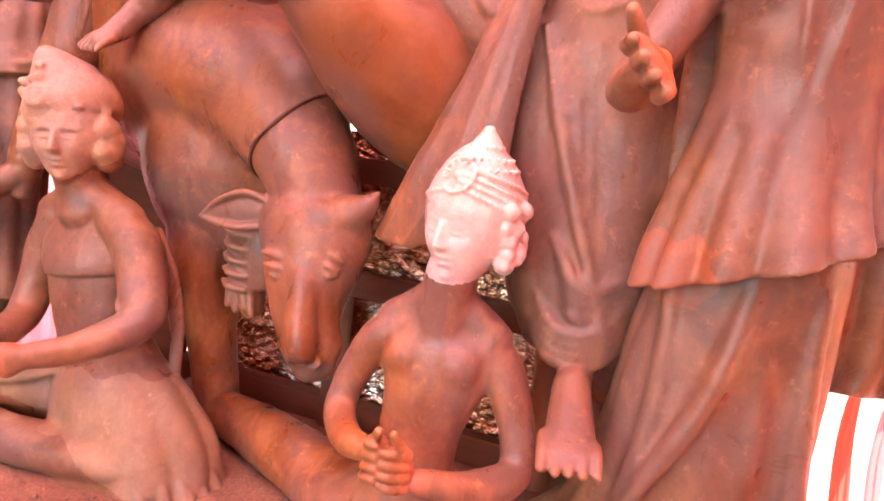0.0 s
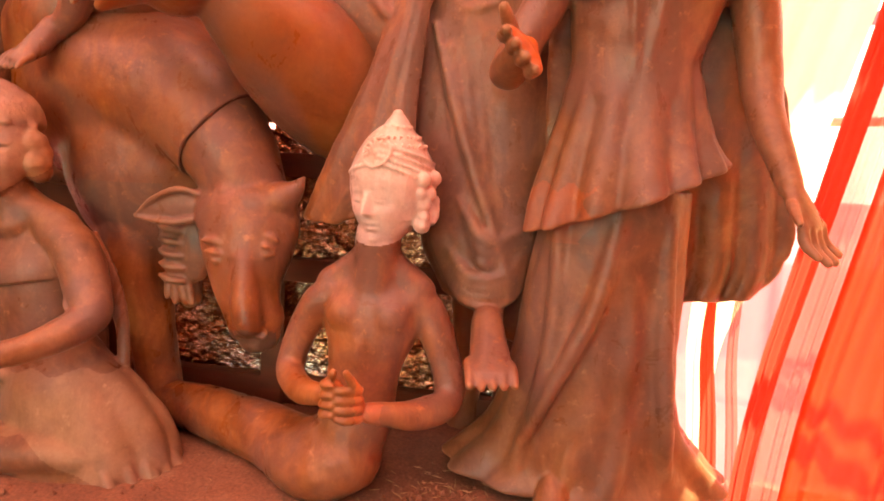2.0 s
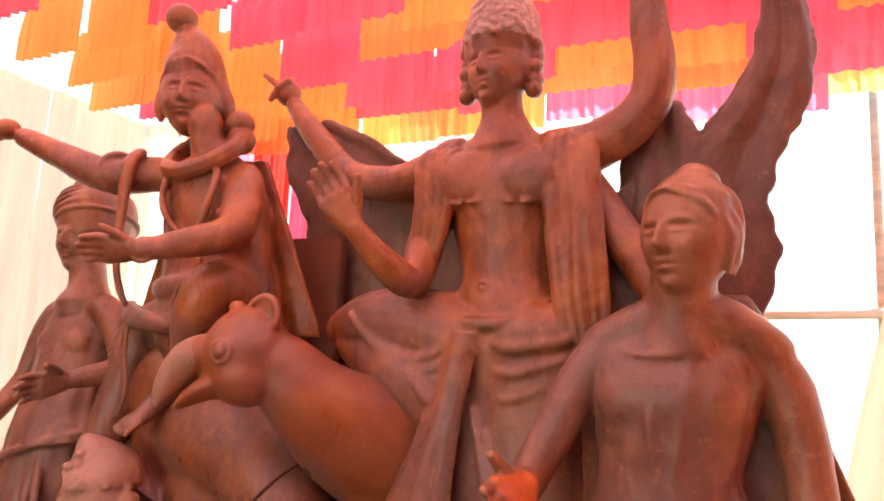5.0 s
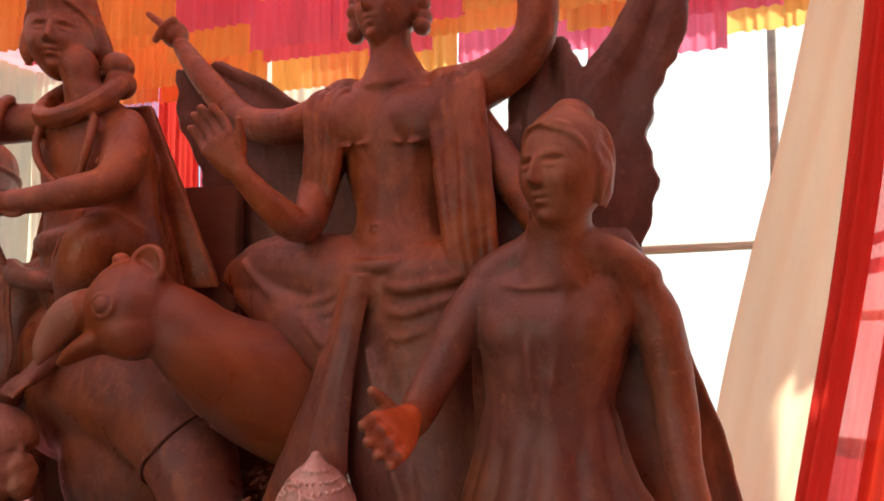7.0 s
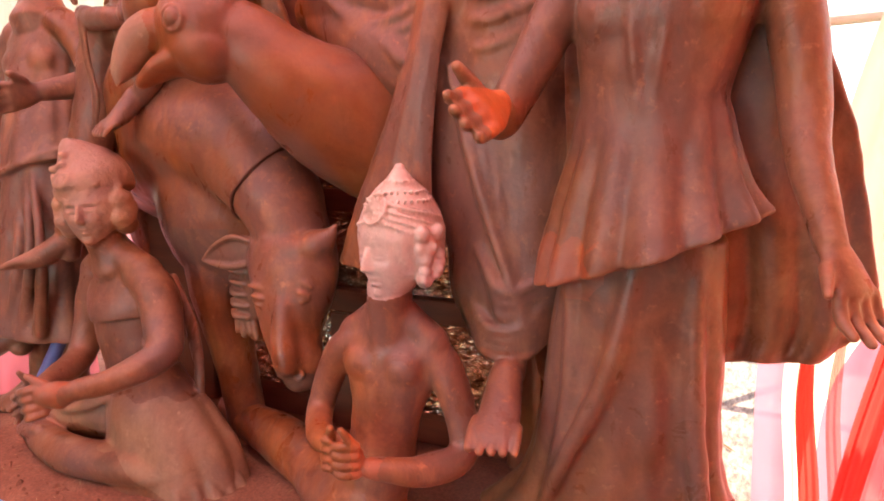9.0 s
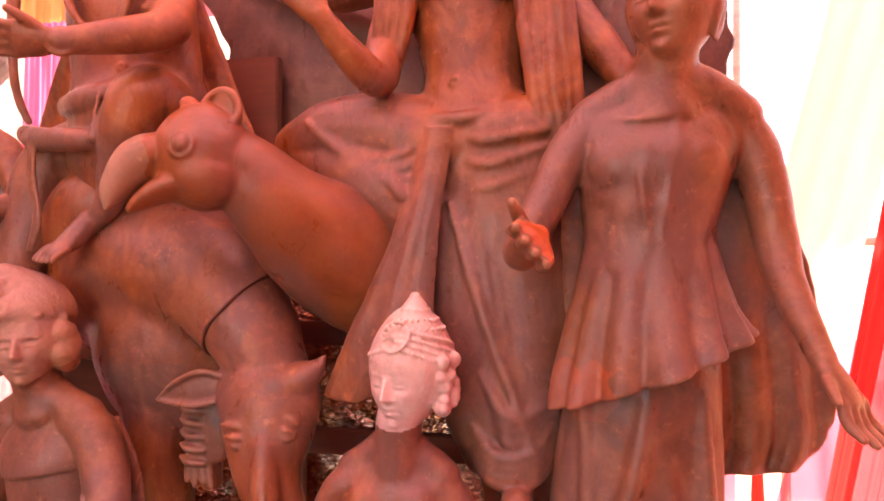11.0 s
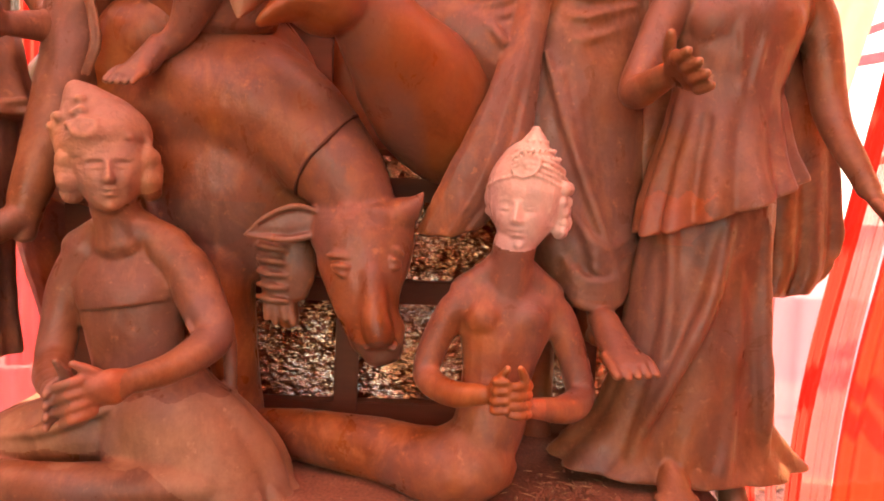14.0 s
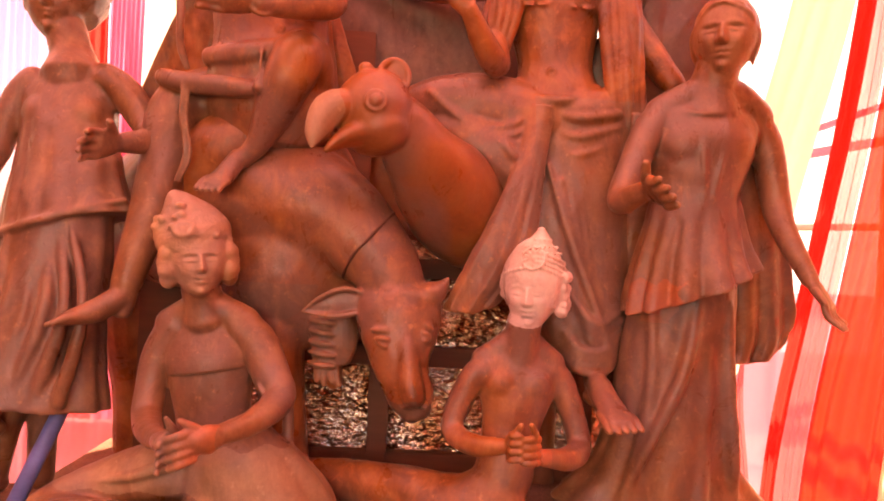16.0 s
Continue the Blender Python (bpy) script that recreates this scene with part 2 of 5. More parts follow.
        for s in (-1, 1):
            out += -0.045 * dab(0.125 * s, 0.025, 0.07, 0.05) + 0.042 * dab(0.125 * s, 0.0, 0.058, 0.027) - 0.02 * dab(0.125 * s, -0.03, 0.06, 0.011) - 0.018 * dab(0.125 * s, 0.036, 0.065, 0.011)
            out += 0.022 * np.exp(-((z - 0.085 + 1.3 * (x - 0.12 * s) ** 2) / 0.022) ** 2) * np.exp(-((x - 0.125 * s) / 0.09) ** 4)
            out += 0.028 * dab(0.165 * s, -0.13, 0.085, 0.09) + 0.034 * dab(0.043 * s, -0.13, 0.024, 0.026)
        y = y - out * np.clip(-uy * 3, 0, 1)
        pts = np.stack([x, y, z], 2) * h
        self.rings(pts @ m.T + np.array(c))
        if ears:
            for s in (-1, 1):
                self.ball(at(0.345 * s, 0.06, -0.04), (0.045 * h, 0.085 * h, 0.125 * h), rot)
        return at

    def tresses(self, at, h, count=5, low=-0.1, r=0.022):
        """Combed hair, parted over the brow and laid back to both sides."""
        for s in (-1, 1):
            for i in range(count):
                q = i / (count - 1)
                self.limb([at(0.02 * s, -0.3 + 0.34 * q, 0.37 + 0.13 * q), at((0.17 + 0.03 * q) * s, -0.25 + 0.34 * q, 0.31 + 0.13 * q), at((0.31 + 0.03 * q) * s, -0.1 + 0.3 * q, 0.17 + 0.09 * q), at((0.365 + 0.02 * q) * s, 0.0 + 0.24 * q, low + 0.04 * q)], [r * h * 1.2, r * h * 1.6, r * h * 1.7, r * h], sub=4, seg=9)

    def soften(self, voxel=0.005, times=10):
        """Presses what is there into one skin and smooths it, before finer lumps are set on."""
        me = bpy.data.meshes.new("soft")
        me.from_pydata(np.vstack(self.v).tolist(), [], self.f)
        ob = new("soft", me)
        rm = ob.modifiers.new("press", "REMESH")
        rm.mode, rm.voxel_size = "VOXEL", voxel
        sm = ob.modifiers.new("smooth", "SMOOTH")
        sm.factor, sm.iterations = 0.5, times
        done = bpy.data.meshes.new_from_object(ob.evaluated_get(bpy.context.evaluated_depsgraph_get()))
        co = np.empty(len(done.vertices) * 3)
        done.vertices.foreach_get("co", co)
        self.v, self.f, self.n = [co.reshape(-1, 3)], [tuple(q.vertices) for q in done.polygons], len(done.vertices)
        bpy.data.objects.remove(ob)
        bpy.data.meshes.remove(me)
        bpy.data.meshes.remove(done)

    def finger(self, a, b, r, bend=(0, 0, 0)):
        a, b = np.array(a), np.array(b)
        self.limb([a, (a + b) / 2 + np.array(bend), b], [r, r * 0.95, r * 0.75], seg=10, sub=3)

    def open_hand(self, wrist, tip, across, r=0.011, spread=1.3, thumb=1):
        """A palm with four fingers towards tip; across: from the little finger to the forefinger."""
        w, t, ac = np.array(wrist, float), np.array(tip, float), np.array(across, float)
        ac /= np.linalg.norm(ac)
        d = t - w
        length = np.linalg.norm(d)
        up = np.cross(d / length, ac)
        palm = w + d * 0.52
        self.limb([w, w + d * 0.25, palm], [(r * 1.9, r * 1.5), (r * 3.0, r * 1.4), (r * 3.4, r * 1.2)], tuple(ac))
        for i, q in enumerate((-1.5, -0.5, 0.5, 1.5)):
            a = palm + ac * q * r * 1.75
            b = w + d * (0.9, 1.0, 1.02, 0.94)[i] + ac * q * r * 1.75 * spread
            self.finger(a, b, r * 0.92, up * r * 0.8)
        a = w + d * 0.25 + ac * r * 2.6 * thumb
        self.finger(a, a + d * 0.3 + ac * r * 3.0 * thumb - up * r, r)

    def foot(self, ankle, toe, r=0.03, side=(1, 0, 0), heel=True):
        a, t = np.array(ankle, float), np.array(toe, float)
        d, s = t - a, np.array(side, float)
        self.limb([a + np.array((0, 0, 0.02)), a + d * 0.35, a + d * 0.78], [r, (r * 1.2, r * 0.95), (r * 1.45, r * 0.5)], side)
        if heel:
            self.ball(a - d * 0.12 + np.array((0, 0, -r * 0.8)), (r * 0.95, r, r * 0.8))
        for i in range(5):
            q = (i - 2) * 0.63 * r
            p = a + d * 0.6 + s * q
            self.finger(p, a + d * (0.97 - 0.025 * abs(i - 1)) + s * q * 1.05 + np.array((0, 0, -0.1 * r)), r * (0.33 if i else 0.4), (0, 0, 0.12 * r))

    def skin(self, name, label, category, mats, voxel=0.0045, smooth=3, zones=(), uneven=0.22):
        """One skin over all the lumps. zones: tests of a place, that give the clay of mats[1:]."""
        v = np.vstack(self.v)
        base = Vector(((v[:, 0].min() + v[:, 0].max()) / 2, (v[:, 1].min() + v[:, 1].max()) / 2, v[:, 2].min()))
        me = bpy.data.meshes.new(name)
        me.from_pydata((v - np.array(base)).tolist(), [], self.f)
        ob = new(name, me)
        rm = ob.modifiers.new("press", "REMESH")
        rm.mode, rm.voxel_size, rm.use_smooth_shade = "VOXEL", voxel, True
        sm = ob.modifiers.new("smooth", "SMOOTH")
        sm.factor, sm.iterations = 0.5, smooth
        done = bpy.data.meshes.new_from_object(ob.evaluated_get(bpy.context.evaluated_depsgraph_get()))
        ob.modifiers.clear()
        ob.data = done
        done.name = name
        bpy.data.meshes.remove(me)
        done.materials.clear()
        for m in mats:
            done.materials.append(m)
        if zones:
            n = len(done.polygons)
            c = np.empty(n * 3)
            done.polygons.foreach_get("center", c)
            c = c.reshape(-1, 3) + np.array(base)
            idx = np.zeros(n, np.int32)
            for k, z in enumerate(zones):
                idx[z(c[:, 0], c[:, 1], c[:, 2])] = k + 1
            done.polygons.foreach_set("material_index", idx)
        n = len(done.vertices)
        co, no = np.empty(n * 3), np.empty(n * 3)
        done.vertices.foreach_get("co", co)
        done.vertices.foreach_get("normal", no)
        co, no = co.reshape(-1, 3), no.reshape(-1, 3)
        r = np.random.default_rng(7)
        lift = np.zeros(n)
        for wave, amp in ((0.19, 0.0016), (0.11, 0.0012), (0.06, 0.0008), (0.035, 0.0005)):
            for q in range(5):
                d = r.normal(size=3)
                lift += amp * np.sin(co @ (d / np.linalg.norm(d)) * 2 * np.pi / wave + r.uniform(0, 6.28) + 1.5 * np.sin(co[:, q % 3] * 9))
        done.vertices.foreach_set("co", (co + no * (lift * uneven)[:, None]).ravel())
        done.polygons.foreach_set("use_smooth", np.ones(len(done.polygons), bool))
        ob.location = base
        return tagged(ob, label, category)


# ---- the clay figures ----
def kneeling_snake_figure():
    k = Clay()
    # coiled tail, belly and chest
    k.limb([(-1.12, 1.5, 0.55), (-0.95, 1.42, 0.56), (-0.8, 1.36, 0.57), (-0.62, 1.28, 0.575), (-0.45, 1.19, 0.58), (-0.37, 1.165, 0.62)], [0.045, 0.06, 0.072, 0.08, 0.086, 0.086])
    k.limb([(-0.36, 1.165, 0.6), (-0.325, 1.172, 0.7), (-0.312, 1.18, 0.82), (-0.3, 1.19, 0.93), (-0.298, 1.195, 1.0), (-0.295, 1.19, 1.04)],
           [(0.088, 0.088), (0.088, 0.075), (0.088, 0.062), (0.118, 0.07), (0.125, 0.058), (0.065, 0.045)])
    k.limb([(-0.4, 1.2, 1.01), (-0.345, 1.195, 1.05), (-0.294, 1.19, 1.078), (-0.245, 1.195, 1.05), (-0.19, 1.2, 1.005)], [0.038, 0.037, 0.046, 0.037, 0.038])
    k.limb([(-0.55, 1.24, 0.57), (-0.42, 1.16, 0.57), (-0.345, 1.155, 0.6)], [0.08, 0.09, 0.09])
    for s in (-1, 1):
        k.ball((-0.3 + 0.05 * s, 1.148, 0.95), (0.05, 0.03, 0.045))
    k.limb([(-0.312, 1.13, 0.9), (-0.312, 1.124, 0.84)], [0.012, 0.01])
    # arms
    k.limb([(-0.385, 1.19, 0.99), (-0.437, 1.18, 0.945), (-0.487, 1.165, 0.815), (-0.43, 1.08, 0.788), (-0.355, 1.02, 0.805)], [0.043, 0.04, 0.033, 0.032, 0.022])
    k.limb([(-0.21, 1.2, 0.985), (-0.158, 1.2, 0.935), (-0.105, 1.18, 0.775), (-0.16, 1.08, 0.758), (-0.25, 1.01, 0.78)], [0.047, 0.042, 0.036, 0.034, 0.024])
    k.limb([(-0.295, 1.195, 1.02), (-0.292, 1.18, 1.075), (-0.286, 1.17, 1.14)], [0.062, 0.052, 0.052])
    k.soften(0.0045, 14)
    # hands laid on one another
    k.ball((-0.292, 0.998, 0.802), (0.034, 0.02, 0.036))
    k.ball((-0.33, 1.008, 0.812), (0.026, 0.02, 0.036))
    for i, z in enumerate((0.838, 0.817, 0.796, 0.775)):
        k.finger((-0.268, 0.985, z), (-0.328 + 0.006 * i, 0.968, z + 0.003), 0.0105, (0, -0.008, 0))
        k.finger((-0.34, 0.995, z + 0.006), (-0.318, 0.962, z + 0.012), 0.0095, (-0.01, -0.008, 0))
    k.finger((-0.27, 0.985, 0.835), (-0.29, 0.966, 0.878), 0.0105)
    k.finger((-0.335, 0.99, 0.84), (-0.318, 0.968, 0.876), 0.0105)
    at = k.head((-0.272, 1.168, 1.22), 0.226, -20, 4)
    # tall egg-shaped crown with a fan medallion and beaded bands falling to the ear
    crown = [(-0.262, 1.19, 1.225), (-0.262, 1.188, 1.265), (-0.26, 1.184, 1.3), (-0.257, 1.178, 1.332), (-0.254, 1.172, 1.356), (-0.252, 1.168, 1.371), (-0.251, 1.166, 1.386), (-0.251, 1.165, 1.4)]
    width = [0.094, 0.097, 0.088, 0.07, 0.05, 0.034, 0.024, 0.013]
    k.limb(crown, [(w, w * 1.02) for w in width])
    cw = spline([[*c, w] for c, w in zip(crown, width)], 12)
    def on_crown(angle, z, out):
        x, y, _, w = cw[np.abs(cw[:, 2] - z).argmin()]
        return (x + (w + out) * math.cos(radians(angle)), y + (w * 1.02 + out) * math.sin(radians(angle)), z)
    for band in range(4):
        for i in range(19):
            k.ball(on_crown(-102 + 6.6 * i, 1.296 + 0.012 * band - (0.075 - 0.012 * band) * (i / 18) ** 1.3, -0.0025), 0.0048)
    for i in range(14):
        k.ball(on_crown(-120 - 8 * i, 1.29 - 0.045 * i / 13, -0.001), 0.0052)
    for z, n in ((1.352, 22), (1.373, 14), (1.334, 28)):
        for i in range(n):
            k.ball(on_crown(360 * i / n, z, -0.001), 0.004)
    fan = np.array(on_crown(-108, 1.318, -0.004))
    for i in range(11):
        a = radians(-100 + 32.7 * i)
        k.limb([fan, fan + np.array((0.026 * math.cos(a), -0.003 + 0.004 * abs(math.cos(a)), 0.026 * math.sin(a)))], [0.0028, 0.0038], sub=3, seg=8)
    k.ball(tuple(fan), (0.009, 0.008, 0.009))
    k.torus(tuple(fan), 0.034, 0.0027, (66, 0, -18))
    curl = random.Random(5)
    for i in range(16):
        k.ball(at(0.38 + 0.06 * curl.random(), -0.02 + 0.24 * curl.random(), 0.2 - 0.45 * curl.random()), 0.012 + 0.008 * curl.random())
    k.ball(at(0.37, 0.08, 0.0), (0.018, 0.03, 0.036))
    k.ball(at(0.36, 0.1, -0.16), (0.013, 0.02, 0.022))
    k.ball(at(-0.37, 0.02, 0.08), (0.014, 0.02, 0.026))
    for i in range(7):
        k.ball(at(-0.37 - 0.03 * curl.random(), 0.0 + 0.2 * curl.random(), 0.16 - 0.36 * curl.random()), 0.009 + 0.006 * curl.random())
    # the last zone paints curtain-tinted light on one hand
    return k.skin("snake_tailed_statue", "clay figure with joined hands, snake tail and pale crowned head", "statue",
                  [CLAY, CLAY_PALE, CLAY_SUNLIT], 0.0034, 1,
                  [lambda x, y, z: z > 1.118 + 0.35 * (y - 1.13), lambda x, y, z: (y < 1.02) & (y > 0.972) & (z < 0.87) & (x > -0.305 + 0.004 * np.sin(z * 170)) & (x < -0.225)])


def seated_devotee():
    k = Clay()
    k.limb([(-1.16, 1.24, 0.56), (-1.175, 1.23, 0.68), (-1.19, 1.21, 0.79), (-1.205, 1.21, 0.92), (-1.215, 1.215, 1.02), (-1.22, 1.21, 1.085), (-1.222, 1.205, 1.12)],
           [(0.17, 0.13), (0.13, 0.1), (0.108, 0.075), (0.122, 0.08), (0.132, 0.07), (0.105, 0.055), (0.062, 0.045)])
    # folded legs under the skirt
    k.limb([(-1.16, 1.24, 0.63), (-1.32, 1.21, 0.63), (-1.46, 1.2, 0.6), (-1.58, 1.18, 0.57), (-1.65, 1.16, 0.545)], [0.105, 0.1, 0.085, 0.06, 0.045])
    k.limb([(-0.98, 1.09, 0.55), (-1.14, 1.065, 0.552), (-1.3, 1.05, 0.55), (-1.45, 1.075, 0.548), (-1.58, 1.12, 0.55), (-1.65, 1.15, 0.54)], [0.05, 0.056, 0.055, 0.05, 0.046, 0.04])
    k.limb([(-1.47, 1.06, 0.59), (-1.54, 1.07, 0.575), (-1.6, 1.1, 0.56)], [0.02, 0.03, 0.022])
    # skirt spreading to the ground
    k.limb([(-1.15, 1.2, 0.79), (-1.13, 1.2, 0.7), (-1.085, 1.19, 0.6), (-1.06, 1.185, 0.53), (-1.058, 1.185, 0.478)], [(0.11, 0.085), (0.15, 0.11), (0.2, 0.13), (0.24, 0.145), (0.26, 0.155)], pleat=(9, 0.006, 0.05, 0.3), seg=90, flat=True)
    for i in range(4):
        q = i / 3
        k.limb([(-1.2 - 0.05 * q, 1.12, 0.72), (-1.3 - 0.06 * q, 1.11, 0.68 - 0.02 * q), (-1.42 - 0.1 * q, 1.13 + 0.01 * q, 0.64 - 0.015 * q)], [0.01, 0.014, 0.009])
    # arms in short sleeves
    k.limb([(-1.31, 1.21, 1.07), (-1.352, 1.21, 0.995), (-1.37, 1.195, 0.9), (-1.362, 1.15, 0.815), (-1.3, 1.03, 0.8), (-1.245, 0.95, 0.81)], [0.052, 0.05, 0.045, 0.042, 0.036, 0.026])
    k.limb([(-1.125, 1.205, 1.078), (-1.065, 1.2, 1.02), (-1.02, 1.17, 0.94), (-0.985, 1.125, 0.885), (-1.03, 1.02, 0.845), (-1.09, 0.935, 0.832)], [0.054, 0.058, 0.054, 0.046, 0.036, 0.027])
    k.limb([(-1.33, 1.21, 1.075), (-1.275, 1.205, 1.112), (-1.222, 1.2, 1.135), (-1.165, 1.2, 1.115), (-1.11, 1.205, 1.085)], [0.045, 0.044, 0.052, 0.046, 0.048])
    k.limb([(-1.222, 1.2, 1.1), (-1.228, 1.19, 1.14), (-1.238, 1.18, 1.19)], [0.07, 0.057, 0.056])
    # bulging lumpy cap, leaning over, with a pointed knob
    cap = [(-1.254, 1.192, 1.298), (-1.266, 1.192, 1.328), (-1.278, 1.19, 1.358), (-1.29, 1.184, 1.386), (-1.3, 1.176, 1.408), (-1.31, 1.168, 1.43), (-1.318, 1.163, 1.446), (-1.326, 1.16, 1.462)]
    size = [0.1, 0.108, 0.103, 0.086, 0.066, 0.046, 0.03, 0.012]
    k.limb(cap, size, flat=True)
    k.ball((-1.304, 1.185, 1.33), (0.07, 0.078, 0.062), (0, 20, 0))
    dent = random.Random(8)
    for i in range(30):
        a, z = radians(-170 + 190 * dent.random()), dent.randint(0, 4)
        k.ball((cap[z][0] + (size[z] - 0.007) * math.cos(a), cap[z][1] + (size[z] - 0.007) * math.sin(a), cap[z][2] + 0.024 * (dent.random() - 0.5)), (0.013, 0.013, dent.uniform(0.008, 0.013)), (0, 0, 40 * i))
    k.torus((-1.262, 1.087, 1.352), 0.026, 0.007, (70, 0, 6), 0.8)
    k.ball((-1.262, 1.088, 1.352), 0.011)
    k.soften(0.0045, 10)
    # edges of the bodice and the sleeve, veil behind the shoulder
    k.limb([(-1.207, 1.207, 0.946), (-1.212, 1.208, 0.98), (-1.216, 1.212, 1.03), (-1.218, 1.213, 1.06)], [(0.122, 0.088), (0.129, 0.086), (0.13, 0.073), (0.12, 0.062)], flat=True, seg=40)
    k.torus((-1.003, 1.15, 0.912), 0.05, 0.006, (30, 35, 0))
    k.limb([(-1.075, 1.26, 1.06), (-1.02, 1.26, 0.95), (-0.985, 1.25, 0.84), (-0.975, 1.24, 0.74), (-0.96, 1.22, 0.64)], [(0.024, 0.012), (0.024, 0.012), (0.02, 0.012), (0.016, 0.012), (0.012, 0.01)])
    # folds of the skirt fanning out to its hem
    for n, a in enumerate((-50, -36, -22, -8, 6)):
        a = radians(a)
        k.limb([(-1.13 + 0.13 * math.cos(a), 1.2 + 0.095 * math.sin(a), 0.725), (-1.085 + 0.195 * math.cos(a), 1.19 + 0.128 * math.sin(a), 0.61), (-1.058 + 0.252 * math.cos(a), 1.185 + 0.155 * math.sin(a), 0.488)], [0.006, 0.013 + 0.004 * (n % 2), 0.021 - 0.004 * (n % 2)])
    # hands folded together
    k.limb([(-1.09, 0.937, 0.832), (-1.115, 0.912, 0.826), (-1.142, 0.902, 0.818)], [(0.026, 0.026), (0.032, 0.04), (0.026, 0.042)])
    k.limb([(-1.245, 0.95, 0.81), (-1.215, 0.915, 0.812), (-1.19, 0.905, 0.81)], [(0.024, 0.026), (0.024, 0.038), (0.02, 0.04)])
    for i, z in enumerate((0.852, 0.829, 0.806, 0.784)):
        k.finger((-1.14, 0.89, z), (-1.212 + 0.007 * i, 0.874, z - 0.022), 0.0125, (0.0, -0.012, 0.002))
        k.finger((-1.2, 0.905, z - 0.006), (-1.216, 0.862, z - 0.03), 0.0108, (-0.008, -0.004, 0))
    k.finger((-1.135, 0.895, 0.858), (-1.172, 0.876, 0.882), 0.0125)
    k.finger((-1.195, 0.9, 0.848), (-1.205, 0.878, 0.885), 0.0118)
    # neck, head and cap
    at = k.head((-1.238, 1.16, 1.268), 0.225, 22, 0, -4, False)
    # wavy hair below the cap
    for s in (-1, 1):
        for y, z, w in ((0.0, 0.08, 0.03), (0.04, -0.03, 0.034), (0.0, -0.13, 0.032), (0.05, -0.24, 0.028)):
            k.ball(at(0.365 * s, y, z), (w * 0.85, w * 1.2, w))
    return k.skin("seated_devotee_statue", "unpainted clay figure sitting with joined hands and beige cap", "statue",
                  [CLAY_GREY, CLAY_BEIGE, CLAY_RUST, CLAY_DUSTY], 0.004, 2,
                  [lambda x, y, z: z > 1.172 + 0.7 * (y - 1.12), lambda x, y, z: (y < 0.93) & (z < 0.9) & (x < -1.09) & (x > -1.175 + 0.006 * np.sin(z * 150)), lambda x, y, z: (z < 0.74 + 0.008 * np.sin(x * 60)) & (z > 0.606 - 0.6 * np.clip(x + 1.12, 0, 1) + 0.006 * np.sin(x * 45)) & (y > 1.0)])


